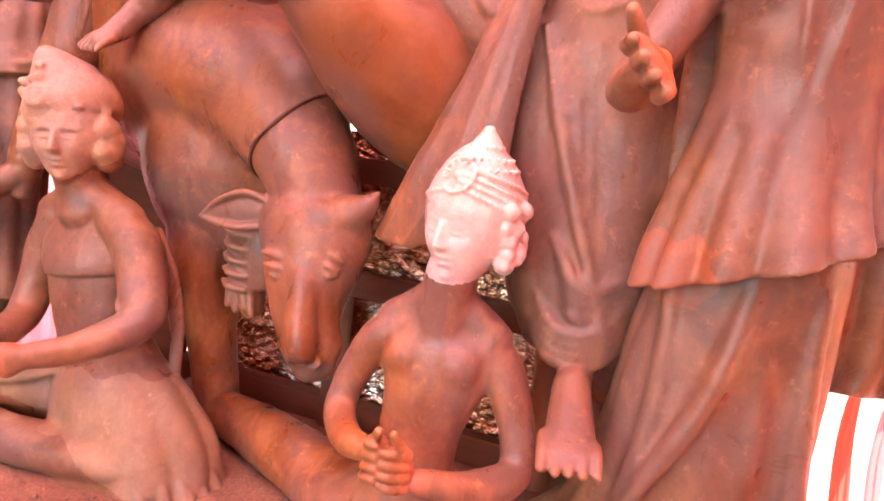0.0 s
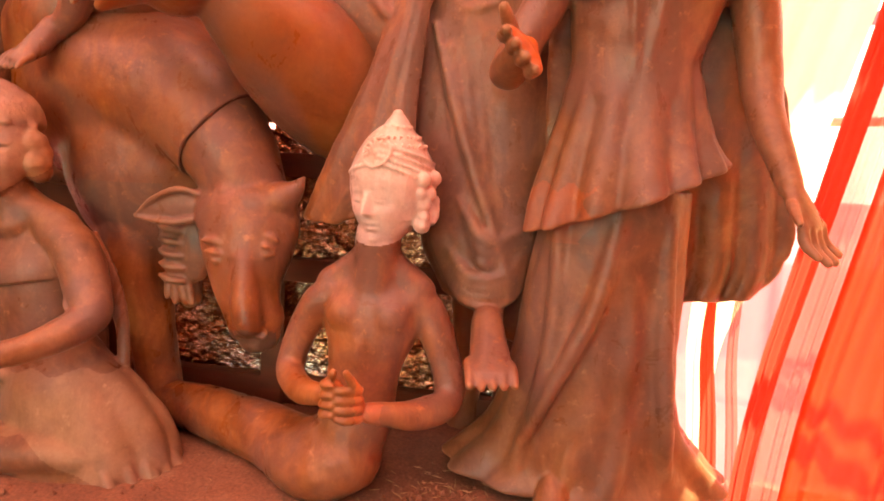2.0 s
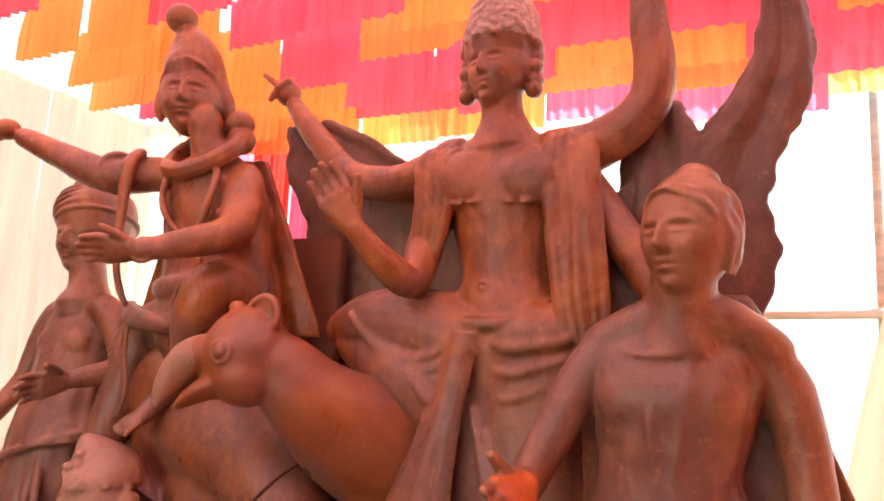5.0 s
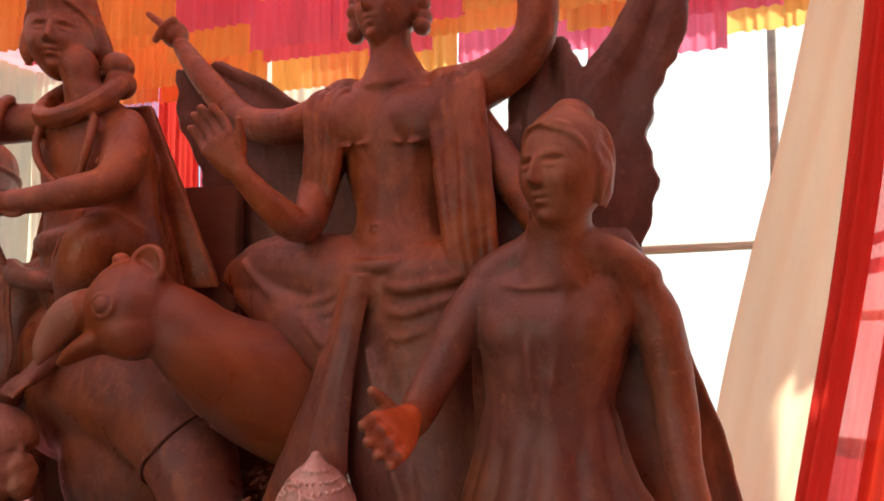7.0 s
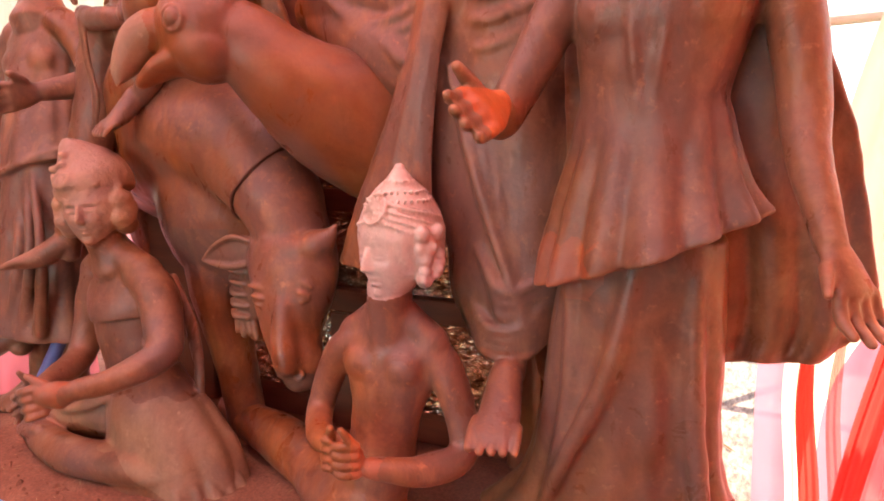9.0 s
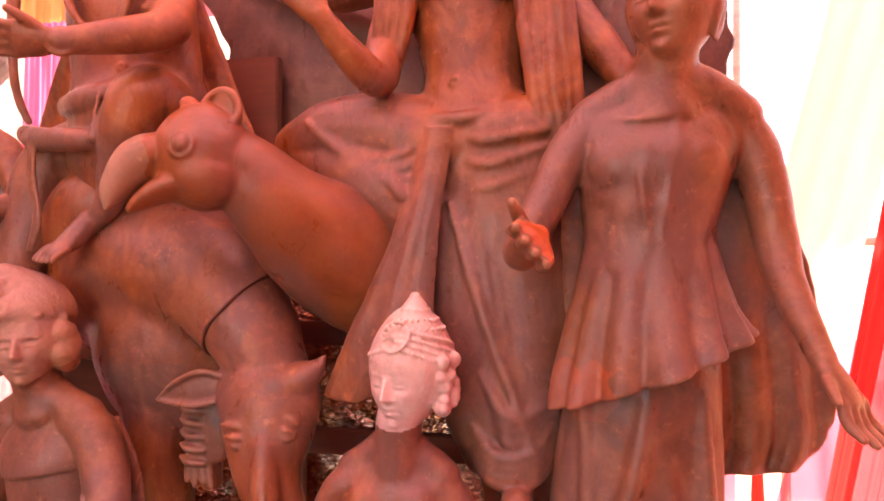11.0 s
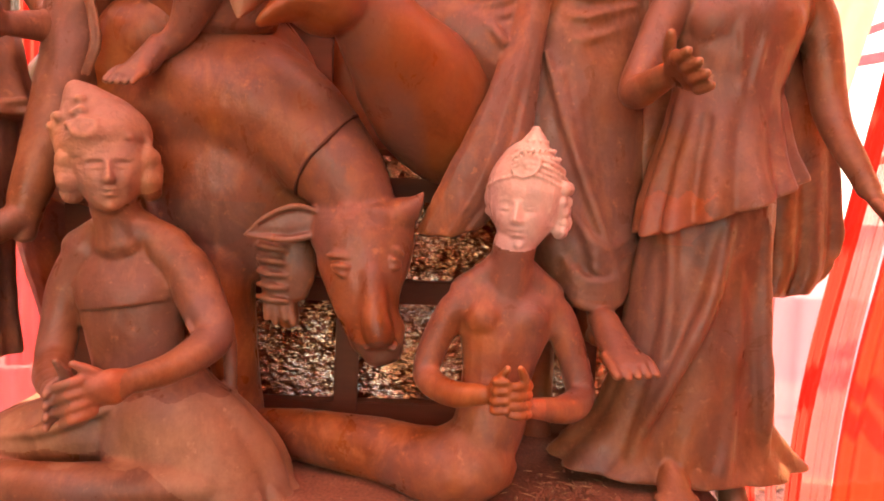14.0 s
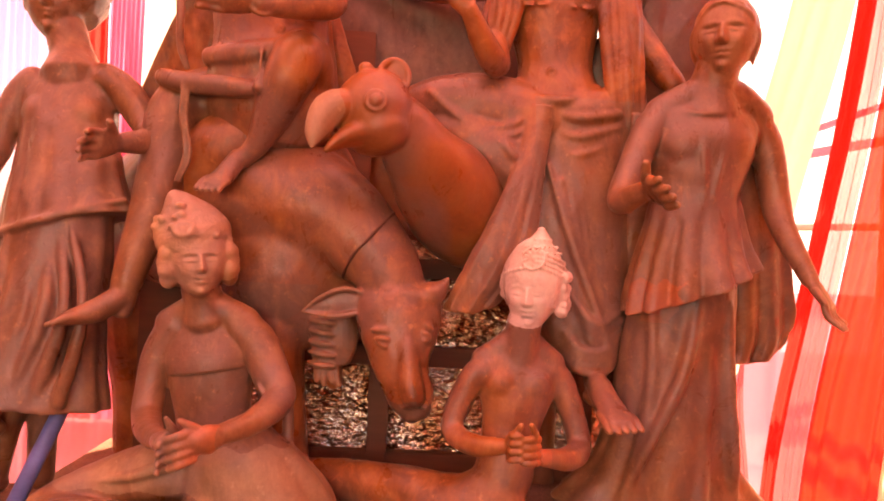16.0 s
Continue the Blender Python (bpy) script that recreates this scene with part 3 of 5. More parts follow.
def draped_woman():
    k = Clay()
    # long skirt, spreading over the edge of the platform
    k.limb([(0.215, 1.36, 0.545), (0.215, 1.355, 0.6), (0.215, 1.34, 0.7), (0.22, 1.325, 0.85), (0.23, 1.315, 1.05), (0.245, 1.295, 1.28)],
           [(0.36, 0.19), (0.3, 0.165), (0.225, 0.15), (0.192, 0.135), (0.178, 0.125), (0.155, 0.105)], pleat=(11, 0.05, 0.02, 0.4), seg=120, sub=8, flat=True)
    for x0, x1, y1, r in ((0.11, 0.05, 1.222, 0.022), (0.19, 0.17, 1.2, 0.03), (0.27, 0.27, 1.2, 0.034), (0.35, 0.4, 1.245, 0.024)):
        k.limb([(x0, 1.225, 1.2), (x0 + 0.01, 1.22, 0.95), ((x0 + x1) / 2 + 0.01, 1.22, 0.75), (x1, y1 + 0.01, 0.57)], [r * 0.7, r, r * 0.9, r])
    k.limb([(0.24, 1.195, 1.2), (0.2, 1.18, 1.0), (0.12, 1.185, 0.8), (0.06, 1.21, 0.65)], [0.016, 0.022, 0.018, 0.012])
    k.soften(0.006, 5)
    # flared tunic with a slanting hem
    k.limb([(0.246, 1.285, 1.238), (0.245, 1.283, 1.278), (0.246, 1.28, 1.345), (0.25, 1.275, 1.43), (0.25, 1.272, 1.52), (0.25, 1.27, 1.6)],
           [(0.206, 0.163), (0.198, 0.152), (0.18, 0.13), (0.156, 0.108), (0.136, 0.09), (0.1, 0.07)], pleat=(13, 0.115, 0.025, 1.3), seg=160, sub=8, flat=True)
    hem = k.v[-1]
    hem[:, 2] += 0.36 * (hem[:, 0] - 0.246) * np.clip((1.47 - hem[:, 2]) / 0.23, 0, 1)
    # bodice
    k.limb([(0.245, 1.272, 1.46), (0.246, 1.27, 1.53), (0.25, 1.268, 1.62), (0.258, 1.266, 1.7), (0.266, 1.262, 1.775), (0.27, 1.255, 1.825), (0.27, 1.245, 1.855)],
           [(0.142, 0.1), (0.138, 0.098), (0.152, 0.108), (0.168, 0.116), (0.175, 0.088), (0.12, 0.06), (0.06, 0.045)])
    for s in (-1, 1):
        k.ball((0.255 + 0.062 * s, 1.212, 1.685), (0.08, 0.052, 0.075))
        k.limb([(0.255 + 0.04 * s, 1.176, 1.77), (0.25 + 0.03 * s, 1.16, 1.66), (0.248 + 0.01 * s, 1.18, 1.5)], [0.006, 0.009, 0.006])
    k.limb([(0.14, 1.212, 1.785), (0.2, 1.172, 1.775), (0.27, 1.165, 1.775)], [0.004] * 3)
    k.limb([(0.12, 1.258, 1.79), (0.2, 1.25, 1.835), (0.275, 1.245, 1.862), (0.36, 1.252, 1.84), (0.43, 1.27, 1.79)], [0.05, 0.05, 0.055, 0.052, 0.052])
    # raised forearm
    k.limb([(0.145, 1.258, 1.79), (0.085, 1.248, 1.73), (0.005, 1.2, 1.56), (-0.02, 1.165, 1.5), (-0.005, 1.1, 1.508), (0.018, 1.04, 1.525)], [0.052, 0.052, 0.044, 0.04, 0.035, 0.026])
    # hanging arm
    k.limb([(0.395, 1.272, 1.79), (0.462, 1.275, 1.72), (0.5, 1.26, 1.53), (0.512, 1.22, 1.435), (0.552, 1.15, 1.295)], [0.052, 0.052, 0.044, 0.038, 0.026])
    # cape
    rows = []
    for i in range(25):
        q = i / 24
        row = []
        for j in range(37):
            e = j / 36
            left, right = 0.05 + 0.03 * q, 0.47 + 0.13 * min(1, q * 2.2) + 0.085 * max(0, q - 0.45) / 0.55 - 0.05 * max(0, (q - 0.86) / 0.14) ** 2
            wave = abs(math.sin(e * 19 + 1.2 * q + 0.4 * math.sin(e * 7))) - 0.5
            row.append((left + (right - left) * e, 1.325 + 0.075 * q - 0.045 * q * q * wave + 0.02 * q * max(0, e - 0.8) / 0.2, 1.8 - 0.82 * q + (0.06 * (e - 0.5) + 0.012 * wave + 0.07 * max(0, (e - 0.86) / 0.14) ** 2) * q))
        rows.append(row)
    k.sheet(rows, 0.022)
    k.limb([(0.27, 1.26, 1.81), (0.272, 1.24, 1.875), (0.282, 1.215, 1.95)], [0.1, 0.07, 0.066])
    k.soften(0.005, 8)
    k.open_hand((0.018, 1.045, 1.522), (0.016, 0.885, 1.502), (-0.62, 0.05, 0.78), 0.0145, 1.08, 1)
    k.open_hand((0.552, 1.15, 1.295), (0.622, 1.085, 1.158), (-0.7, -0.65, 0.05), 0.0125, 1.35, 1)
    # feet
    k.foot((0.15, 1.215, 0.55), (0.128, 1.085, 0.51), 0.034)
    k.foot((0.34, 1.28, 0.49), (0.325, 1.17, 0.425), 0.034)
    k.limb([(0.34, 1.3, 0.5), (0.33, 1.31, 0.65)], [0.032, 0.04])
    # neck, head, rough unfinished crown
    at = k.head((0.287, 1.205, 2.014), 0.26, -30, 0)
    k.limb([at(0, 0.08, 0.16), at(0, 0.09, 0.3), at(0, 0.1, 0.38)], [(0.086, 0.092), (0.08, 0.086), (0.055, 0.06)])
    lock = random.Random(12)
    for s in (-1, 1):
        for i in range(10):
            q, e = i / 9, lambda: lock.uniform(-0.03, 0.03)
            k.limb([at(0.01 * s, -0.285 + 0.36 * q, 0.33 + 0.12 * q), at((0.14 + 0.03 * q) * s + e(), -0.25 + 0.36 * q, 0.3 + 0.11 * q + e()), at((0.255 + 0.02 * q) * s + e(), -0.17 + 0.3 * q, 0.2 + 0.1 * q + e()), at((0.32 + 0.01 * q) * s + e(), -0.05 + 0.22 * q, 0.03 + 0.05 * q + e()), at(0.325 * s + e(), 0.02 + 0.15 * q, -0.14 + e()), at(0.3 * s, 0.05 + 0.1 * q, -0.28 + e())],
                   [0.004, 0.007, 0.008, 0.009, 0.009, 0.005], sub=4, seg=8)
    # the first zone paints curtain-tinted light on the raised palm
    return k.skin("draped_woman_statue", "unpainted clay woman in pleated tunic, long skirt and cape, standing", "statue",
                  [CLAY_GREY, CLAY_SUNLIT, CLAY_DARK, CLAY_BEIGE, CLAY_RUST], 0.0042, 2,
                  [lambda x, y, z: (y < 1.06 - 0.15 * (z - 1.52)) & (z > 1.4) & (y > 0.94) & (z < 1.55) & (0.78 * (x - 0.017) + 0.62 * (z - 1.512) > -0.004 + 0.002 * np.sin(y * 150)), lambda x, y, z: (y > 1.245) & (z > 2.06), lambda x, y, z: (z > 2.118 + 0.5 * np.abs(x - 0.255) + 0.012 * np.sin(x * 130) + 0.01 * np.sin(x * 70)) & (z < 2.165 + 0.01 * np.sin(x * 90)) & (y < 1.15) & (x < 0.34),
                   lambda x, y, z: (x > 0.02 + 0.02 * np.sin(z * 90)) & (x < 0.17 + 0.015 * np.sin(z * 70)) & (z > 1.14) & (z < 1.265 + 0.01 * np.sin(x * 110)) & (y < 1.25)])


def four_armed_man():
    k = Clay()
    k.limb([(-0.17, 1.46, 1.78), (-0.172, 1.46, 1.86), (-0.175, 1.462, 1.96), (-0.182, 1.465, 2.08), (-0.192, 1.468, 2.2), (-0.198, 1.47, 2.28), (-0.2, 1.47, 2.335), (-0.2, 1.465, 2.37)],
           [(0.19, 0.125), (0.165, 0.115), (0.128, 0.096), (0.15, 0.105), (0.18, 0.115), (0.195, 0.09), (0.12, 0.066), (0.06, 0.05)])
    for s in (-1, 1):
        k.ball((-0.195 + 0.09 * s, 1.394, 2.205), (0.105, 0.052, 0.082))
        k.limb([(-0.195 + 0.015 * s, 1.358, 2.15), (-0.195 + 0.09 * s, 1.352, 2.132), (-0.195 + 0.15 * s, 1.385, 2.16)], [0.005, 0.004, 0.004])
    k.limb([(-0.33, 1.4, 1.845), (-0.2, 1.335, 1.825), (-0.05, 1.39, 1.85)], [0.02, 0.018, 0.02])
    # thigh laid over the mount
    k.limb([(-0.22, 1.45, 1.77), (-0.4, 1.44, 1.81), (-0.55, 1.45, 1.82), (-0.68, 1.5, 1.8)], [0.13, 0.115, 0.095, 0.07])
    k.limb([(-0.62, 1.47, 1.76), (-0.45, 1.44, 1.7), (-0.3, 1.42, 1.6), (-0.22, 1.42, 1.5)], [0.07, 0.12, 0.11, 0.06])
    for i in range(5):
        k.limb([(-0.6 + 0.05 * i, 1.365, 1.84 - 0.015 * i), (-0.46 + 0.03 * i, 1.345 - 0.008 * i, 1.735 - 0.02 * i), (-0.33 + 0.012 * i, 1.335, 1.74 - 0.03 * i), (-0.23, 1.345, 1.83 - 0.05 * i)], [0.009, 0.017, 0.017, 0.009])
    k.limb([(-0.2, 1.5, 1.78), (-0.22, 1.5, 1.55), (-0.2, 1.5, 1.32)], [0.13, 0.12, 0.1])
    k.limb([(-0.2, 1.43, 1.8), (-0.215, 1.405, 1.55), (-0.2, 1.4, 1.32), (-0.14, 1.39, 1.12)], [(0.09, 0.07), (0.09, 0.07), (0.085, 0.07), (0.06, 0.06)])
    # hanging leg in wrapped cloth
    k.limb([(-0.09, 1.44, 1.8), (-0.085, 1.42, 1.62), (-0.085, 1.4, 1.42), (-0.075, 1.385, 1.22), (-0.068, 1.37, 1.1), (-0.062, 1.355, 1.02)],
           [(0.165, 0.115), (0.175, 0.11), (0.175, 0.1), (0.162, 0.095), (0.152, 0.092), (0.115, 0.075)], pleat=(9, 0.012, 0.03, 0.0), seg=54)
    for i in range(6):
        q = i / 5
        k.limb([(-0.21 + 0.2 * q, 1.33 - 0.02 * math.sin(3.1 * q), 1.62 - 0.05 * i), (-0.13 + 0.12 * q, 1.3, 1.38 - 0.05 * i), (-0.03 + 0.03 * q, 1.275, 1.12 - 0.015 * i)], [0.008, 0.016, 0.012])
    for i in range(4):
        k.limb([(-0.2, 1.37, 1.8 - 0.055 * i), (-0.12, 1.325, 1.77 - 0.06 * i), (-0.0, 1.345, 1.79 - 0.045 * i), (0.04, 1.38, 1.81 - 0.04 * i)], [0.01, 0.017, 0.017, 0.01])
    for i in range(4):
        k.limb([(-0.2 + 0.012 * i, 1.35, 1.2 - 0.04 * i), (-0.1, 1.275, 1.045 - 0.022 * i), (0.0, 1.28, 1.05 - 0.024 * i), (0.06, 1.35, 1.16 - 0.04 * i)], [0.008, 0.014, 0.014, 0.008])
    for i in range(3):
        k.limb([(-0.13 + 0.02 * i, 1.3, 1.22 - 0.04 * i), (-0.05, 1.272, 1.12 - 0.028 * i), (0.05, 1.32, 1.16 - 0.03 * i)], [0.01, 0.017, 0.01])
    k.limb([(0.02, 1.5, 1.78), (0.06, 1.5, 1.4), (0.085, 1.49, 1.05), (0.085, 1.49, 0.85)], [(0.17, 0.06), (0.17, 0.06), (0.16, 0.05), (0.12, 0.04)])
    k.limb([(-0.2, 1.47, 2.32), (-0.205, 1.455, 2.4), (-0.21, 1.44, 2.47)], [0.105, 0.062, 0.06])
    k.soften(0.005, 8)
    k.limb([(-0.037, 1.33, 1.06), (-0.036, 1.3, 0.98), (-0.035, 1.27, 0.93)], [0.045, 0.036, 0.036])
    k.foot((-0.035, 1.25, 0.915), (-0.0, 1.06, 0.842), 0.037)
    # broad hanging sash
    left = spline([(-0.272, 1.345, 1.805), (-0.297, 1.325, 1.656), (-0.369, 1.315, 1.468), (-0.457, 1.320, 1.285), (-0.521, 1.335, 1.138)], 5)
    right = spline([(-0.201, 1.345, 1.803), (-0.226, 1.315, 1.652), (-0.240, 1.300, 1.462), (-0.256, 1.305, 1.303), (-0.355, 1.330, 1.172)], 5)
    k.sheet([[a + (b - a) * j / 9 + np.array((0, -0.02 * math.sin(math.pi * j / 9) - 0.006 * math.sin(j * 1.9) * i / 20, -0.02 * math.sin(math.pi * j / 9) * i / 20)) for j in range(10)] for i, (a, b) in enumerate(zip(left, right))], 0.03)
    k.torus((-0.205, 1.362, 1.925), 0.011, 0.005, (90, 0, 0))
    # arms
    k.limb([(-0.34, 1.47, 2.285), (-0.48, 1.51, 2.255), (-0.62, 1.545, 2.255), (-0.78, 1.585, 2.31), (-0.95, 1.62, 2.46), (-1.08, 1.65, 2.6)], [0.07, 0.062, 0.056, 0.05, 0.045, 0.032])
    k.ball((-1.115, 1.655, 2.65), (0.05, 0.04, 0.045))
    for i in range(3):
        k.finger((-1.1 - 0.02 * i, 1.63, 2.69 - 0.012 * i), (-1.135 - 0.012 * i, 1.61, 2.66 - 0.02 * i), 0.016)
    k.finger((-1.14, 1.65, 2.67), (-1.235, 1.655, 2.74), 0.014)
    k.limb([(-0.36, 1.44, 2.2), (-0.4, 1.42, 2.05), (-0.39, 1.33, 1.93), (-0.44, 1.26, 1.97), (-0.495, 1.2, 2.05)], [0.055, 0.052, 0.045, 0.04, 0.027])
    k.open_hand((-0.495, 1.2, 2.045), (-0.6, 1.17, 2.2), (0.7, 0.1, 0.5), 0.0145, 1.0, 1)
    k.limb([(-0.06, 1.47, 2.285), (0.05, 1.45, 2.295), (0.16, 1.43, 2.355), (0.2, 1.42, 2.45), (0.185, 1.41, 2.6), (0.17, 1.4, 2.78)], [0.07, 0.064, 0.056, 0.052, 0.047, 0.034])
    k.open_hand((0.17, 1.4, 2.78), (0.16, 1.37, 2.93), (1, 0, 0), 0.0145, 1.2, -1)
    k.limb([(-0.02, 1.47, 2.24), (0.07, 1.46, 2.13), (0.16, 1.43, 2.0), (0.21, 1.4, 1.92)], [0.062, 0.055, 0.048, 0.04])
    # shawl on both shoulders
    fold = random.Random(21)
    for i in range(5):
        k.limb([(-0.055 + 0.026 * i, 1.47, 2.335), (-0.05 + 0.026 * i, 1.385, 2.28), (-0.03 + 0.027 * i + fold.uniform(-0.008, 0.008), 1.37 + fold.uniform(-0.006, 0.008), 2.1), (-0.01 + 0.028 * i + fold.uniform(-0.01, 0.01), 1.365 + fold.uniform(-0.006, 0.01), 1.9), (0.025 + 0.022 * i, 1.37, 1.72)], [0.018, 0.02 + fold.uniform(-0.005, 0.004), 0.02 + fold.uniform(-0.008, 0.005), 0.019 + fold.uniform(-0.008, 0.006), 0.014])
    for i in range(4):
        k.limb([(-0.31 - 0.026 * i, 1.47, 2.325), (-0.325 - 0.026 * i, 1.38, 2.26), (-0.325 - 0.026 * i, 1.375, 2.12), (-0.36 - 0.02 * i, 1.39, 1.98)], [0.016, 0.019, 0.019, 0.014])
    # head
    k.head((-0.215, 1.43, 2.53), 0.25, -14, 0)
    k.limb([(-0.215, 1.45, 2.6), (-0.213, 1.455, 2.68), (-0.21, 1.46, 2.78), (-0.21, 1.46, 2.88)], [(0.108, 0.112), (0.1, 0.104), (0.06, 0.06), (0.012, 0.012)])
    r = random.Random(3)
    for i in range(110):
        a, z = i * 2.4, i / 110
        k.limb([(-0.214 + (0.11 - 0.022 * z) * math.cos(a + d), 1.452 + (0.114 - 0.022 * z) * math.sin(a + d), 2.6 + 0.11 * z + e) for d, e in ((0, 0), (0.1, r.uniform(-0.012, 0.012)), (0.2, r.uniform(-0.02, 0.02)))], [0.007, r.uniform(0.008, 0.012), 0.006], sub=2, seg=7)
    for s in (-1, 1):
        for i in range(5):
            k.ball((-0.212 + 0.098 * s, 1.44 + 0.012 * (i % 2), 2.59 - 0.032 * i), (0.024, 0.03, 0.022))
    return k.skin("four_armed_man_statue", "brown clay man with four arms and shawl, seated on a bird", "statue",
                  [CLAY, CLAY_GLOSS, CLAY_GREY], 0.0046, 2,
                  [lambda x, y, z: (z > 2.6) & (x > -0.36) & (x < -0.08), lambda x, y, z: (z < 1.84) & (z > 0.99) & (x > -0.26)])


def great_bird():
    k = Clay()
    k.limb([(-0.74, 1.15, 1.7), (-0.682, 1.19, 1.688), (-0.618, 1.245, 1.613), (-0.55, 1.325, 1.54), (-0.45, 1.455, 1.46), (-0.3, 1.57, 1.46), (0.0, 1.66, 1.5), (0.2, 1.7, 1.55)],
           [(0.088, 0.088), (0.092, 0.092), (0.112, 0.118), (0.135, 0.158), (0.15, 0.185), (0.18, 0.2), (0.16, 0.18), (0.08, 0.1)], (0, 1, 0), seg=40)
    k.ball((-0.757, 1.15, 1.714), (0.116, 0.108, 0.126))
    k.ball((-0.735, 1.125, 1.668), (0.085, 0.08, 0.072))
    # lower jaw
    k.limb([(-0.775, 1.115, 1.655), (-0.826, 1.082, 1.628), (-0.857, 1.062, 1.604), (-0.876, 1.05, 1.586)], [(0.064, 0.048), (0.046, 0.028), (0.031, 0.017), (0.017, 0.009)], (0, 1, 0))
    k.soften(0.005, 6)
    k.ball((-0.746, 1.042, 1.727), (0.018, 0.013, 0.019))
    k.torus((-0.746, 1.042, 1.727), 0.027, 0.004, (86, 0, 6))
    # hooked grey beak
    k.limb([(-0.82, 1.12, 1.712), (-0.855, 1.095, 1.71), (-0.882, 1.073, 1.69), (-0.9, 1.05, 1.65), (-0.907, 1.03, 1.615), (-0.909, 1.018, 1.588)], [(0.052, 0.052), (0.056, 0.054), (0.052, 0.05), (0.04, 0.036), (0.025, 0.023), (0.008, 0.009)], (0, 1, 0))
    # round ear and a knob on the crown
    k.limb([(-0.712, 1.15, 1.775), (-0.704, 1.145, 1.812), (-0.702, 1.14, 1.852)], [(0.038, 0.018), (0.048, 0.012), (0.026, 0.009)])
    k.torus((-0.704, 1.13, 1.818), 0.042, 0.0095, (80, 0, 8), 1.15)
    k.ball((-0.786, 1.13, 1.838), (0.022, 0.02, 0.018))
    # raised wings
    def wing(rows, y, bend):
        g = []
        for i, (z, a, b) in enumerate(spline(rows, 4)):
            g.append([(a + (b - a) * j / 11 + 0.006 * math.sin(i * 1.4) * (j == 11 or j == 0), y + bend * (j / 11 - 0.5) ** 2 + 0.008 * math.sin(j * 1.1 + i * 0.2), z) for j in range(12)])
        k.sheet(g, 0.035)
    wing([(1.55, 0.05, 0.3), (1.8, -0.02, 0.42), (1.88, -0.04, 0.434), (1.98, -0.05, 0.462), (2.055, -0.05, 0.472), (2.124, 0.02, 0.452), (2.2, 0.12, 0.462), (2.277, 0.2, 0.484), (2.323, 0.285, 0.508), (2.372, 0.335, 0.525), (2.488, 0.416, 0.545), (2.573, 0.44, 0.543), (2.68, 0.455, 0.535), (2.9, 0.5, 0.58), (3.05, 0.56, 0.6)], 1.5, 0.05)
    wing([(2.05, 0.1, 0.3), (2.16, 0.1, 0.32), (2.263, 0.114, 0.315), (2.33, 0.148, 0.296), (2.385, 0.188, 0.264), (2.412, 0.218, 0.24)], 1.505, 0.03)
    wing([(1.38, -0.8, -0.1), (1.6, -0.88, -0.1), (1.9, -0.93, -0.1), (2.1, -1.0, -0.15), (2.19, -1.02, -0.2), (2.3, -1.085, -0.42), (2.36, -1.115, -0.6), (2.45, -1.125, -0.75), (2.54, -1.14, -0.95)], 1.69, 0.05)
    for i in range(4):
        k.limb([(0.33 + 0.02 * i, 1.46, 1.9), (0.385 + 0.022 * i, 1.42, 1.84 - 0.012 * i), (0.42 + 0.012 * i, 1.39, 1.822 - 0.012 * i)], [0.02, 0.018, 0.01])
    # haunch and leg resting on the frame behind
    k.limb([(-0.2, 1.6, 1.4), (-0.15, 1.62, 1.1), (-0.12, 1.64, 0.8), (-0.12, 1.64, 0.5)], [0.14, 0.07, 0.045, 0.05])
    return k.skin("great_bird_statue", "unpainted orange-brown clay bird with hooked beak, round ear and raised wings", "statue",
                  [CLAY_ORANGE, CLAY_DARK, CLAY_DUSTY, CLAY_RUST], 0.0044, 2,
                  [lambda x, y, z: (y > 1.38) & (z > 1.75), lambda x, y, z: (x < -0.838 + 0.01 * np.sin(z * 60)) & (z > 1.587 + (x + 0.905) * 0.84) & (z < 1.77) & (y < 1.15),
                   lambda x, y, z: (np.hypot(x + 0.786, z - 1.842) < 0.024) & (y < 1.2)])


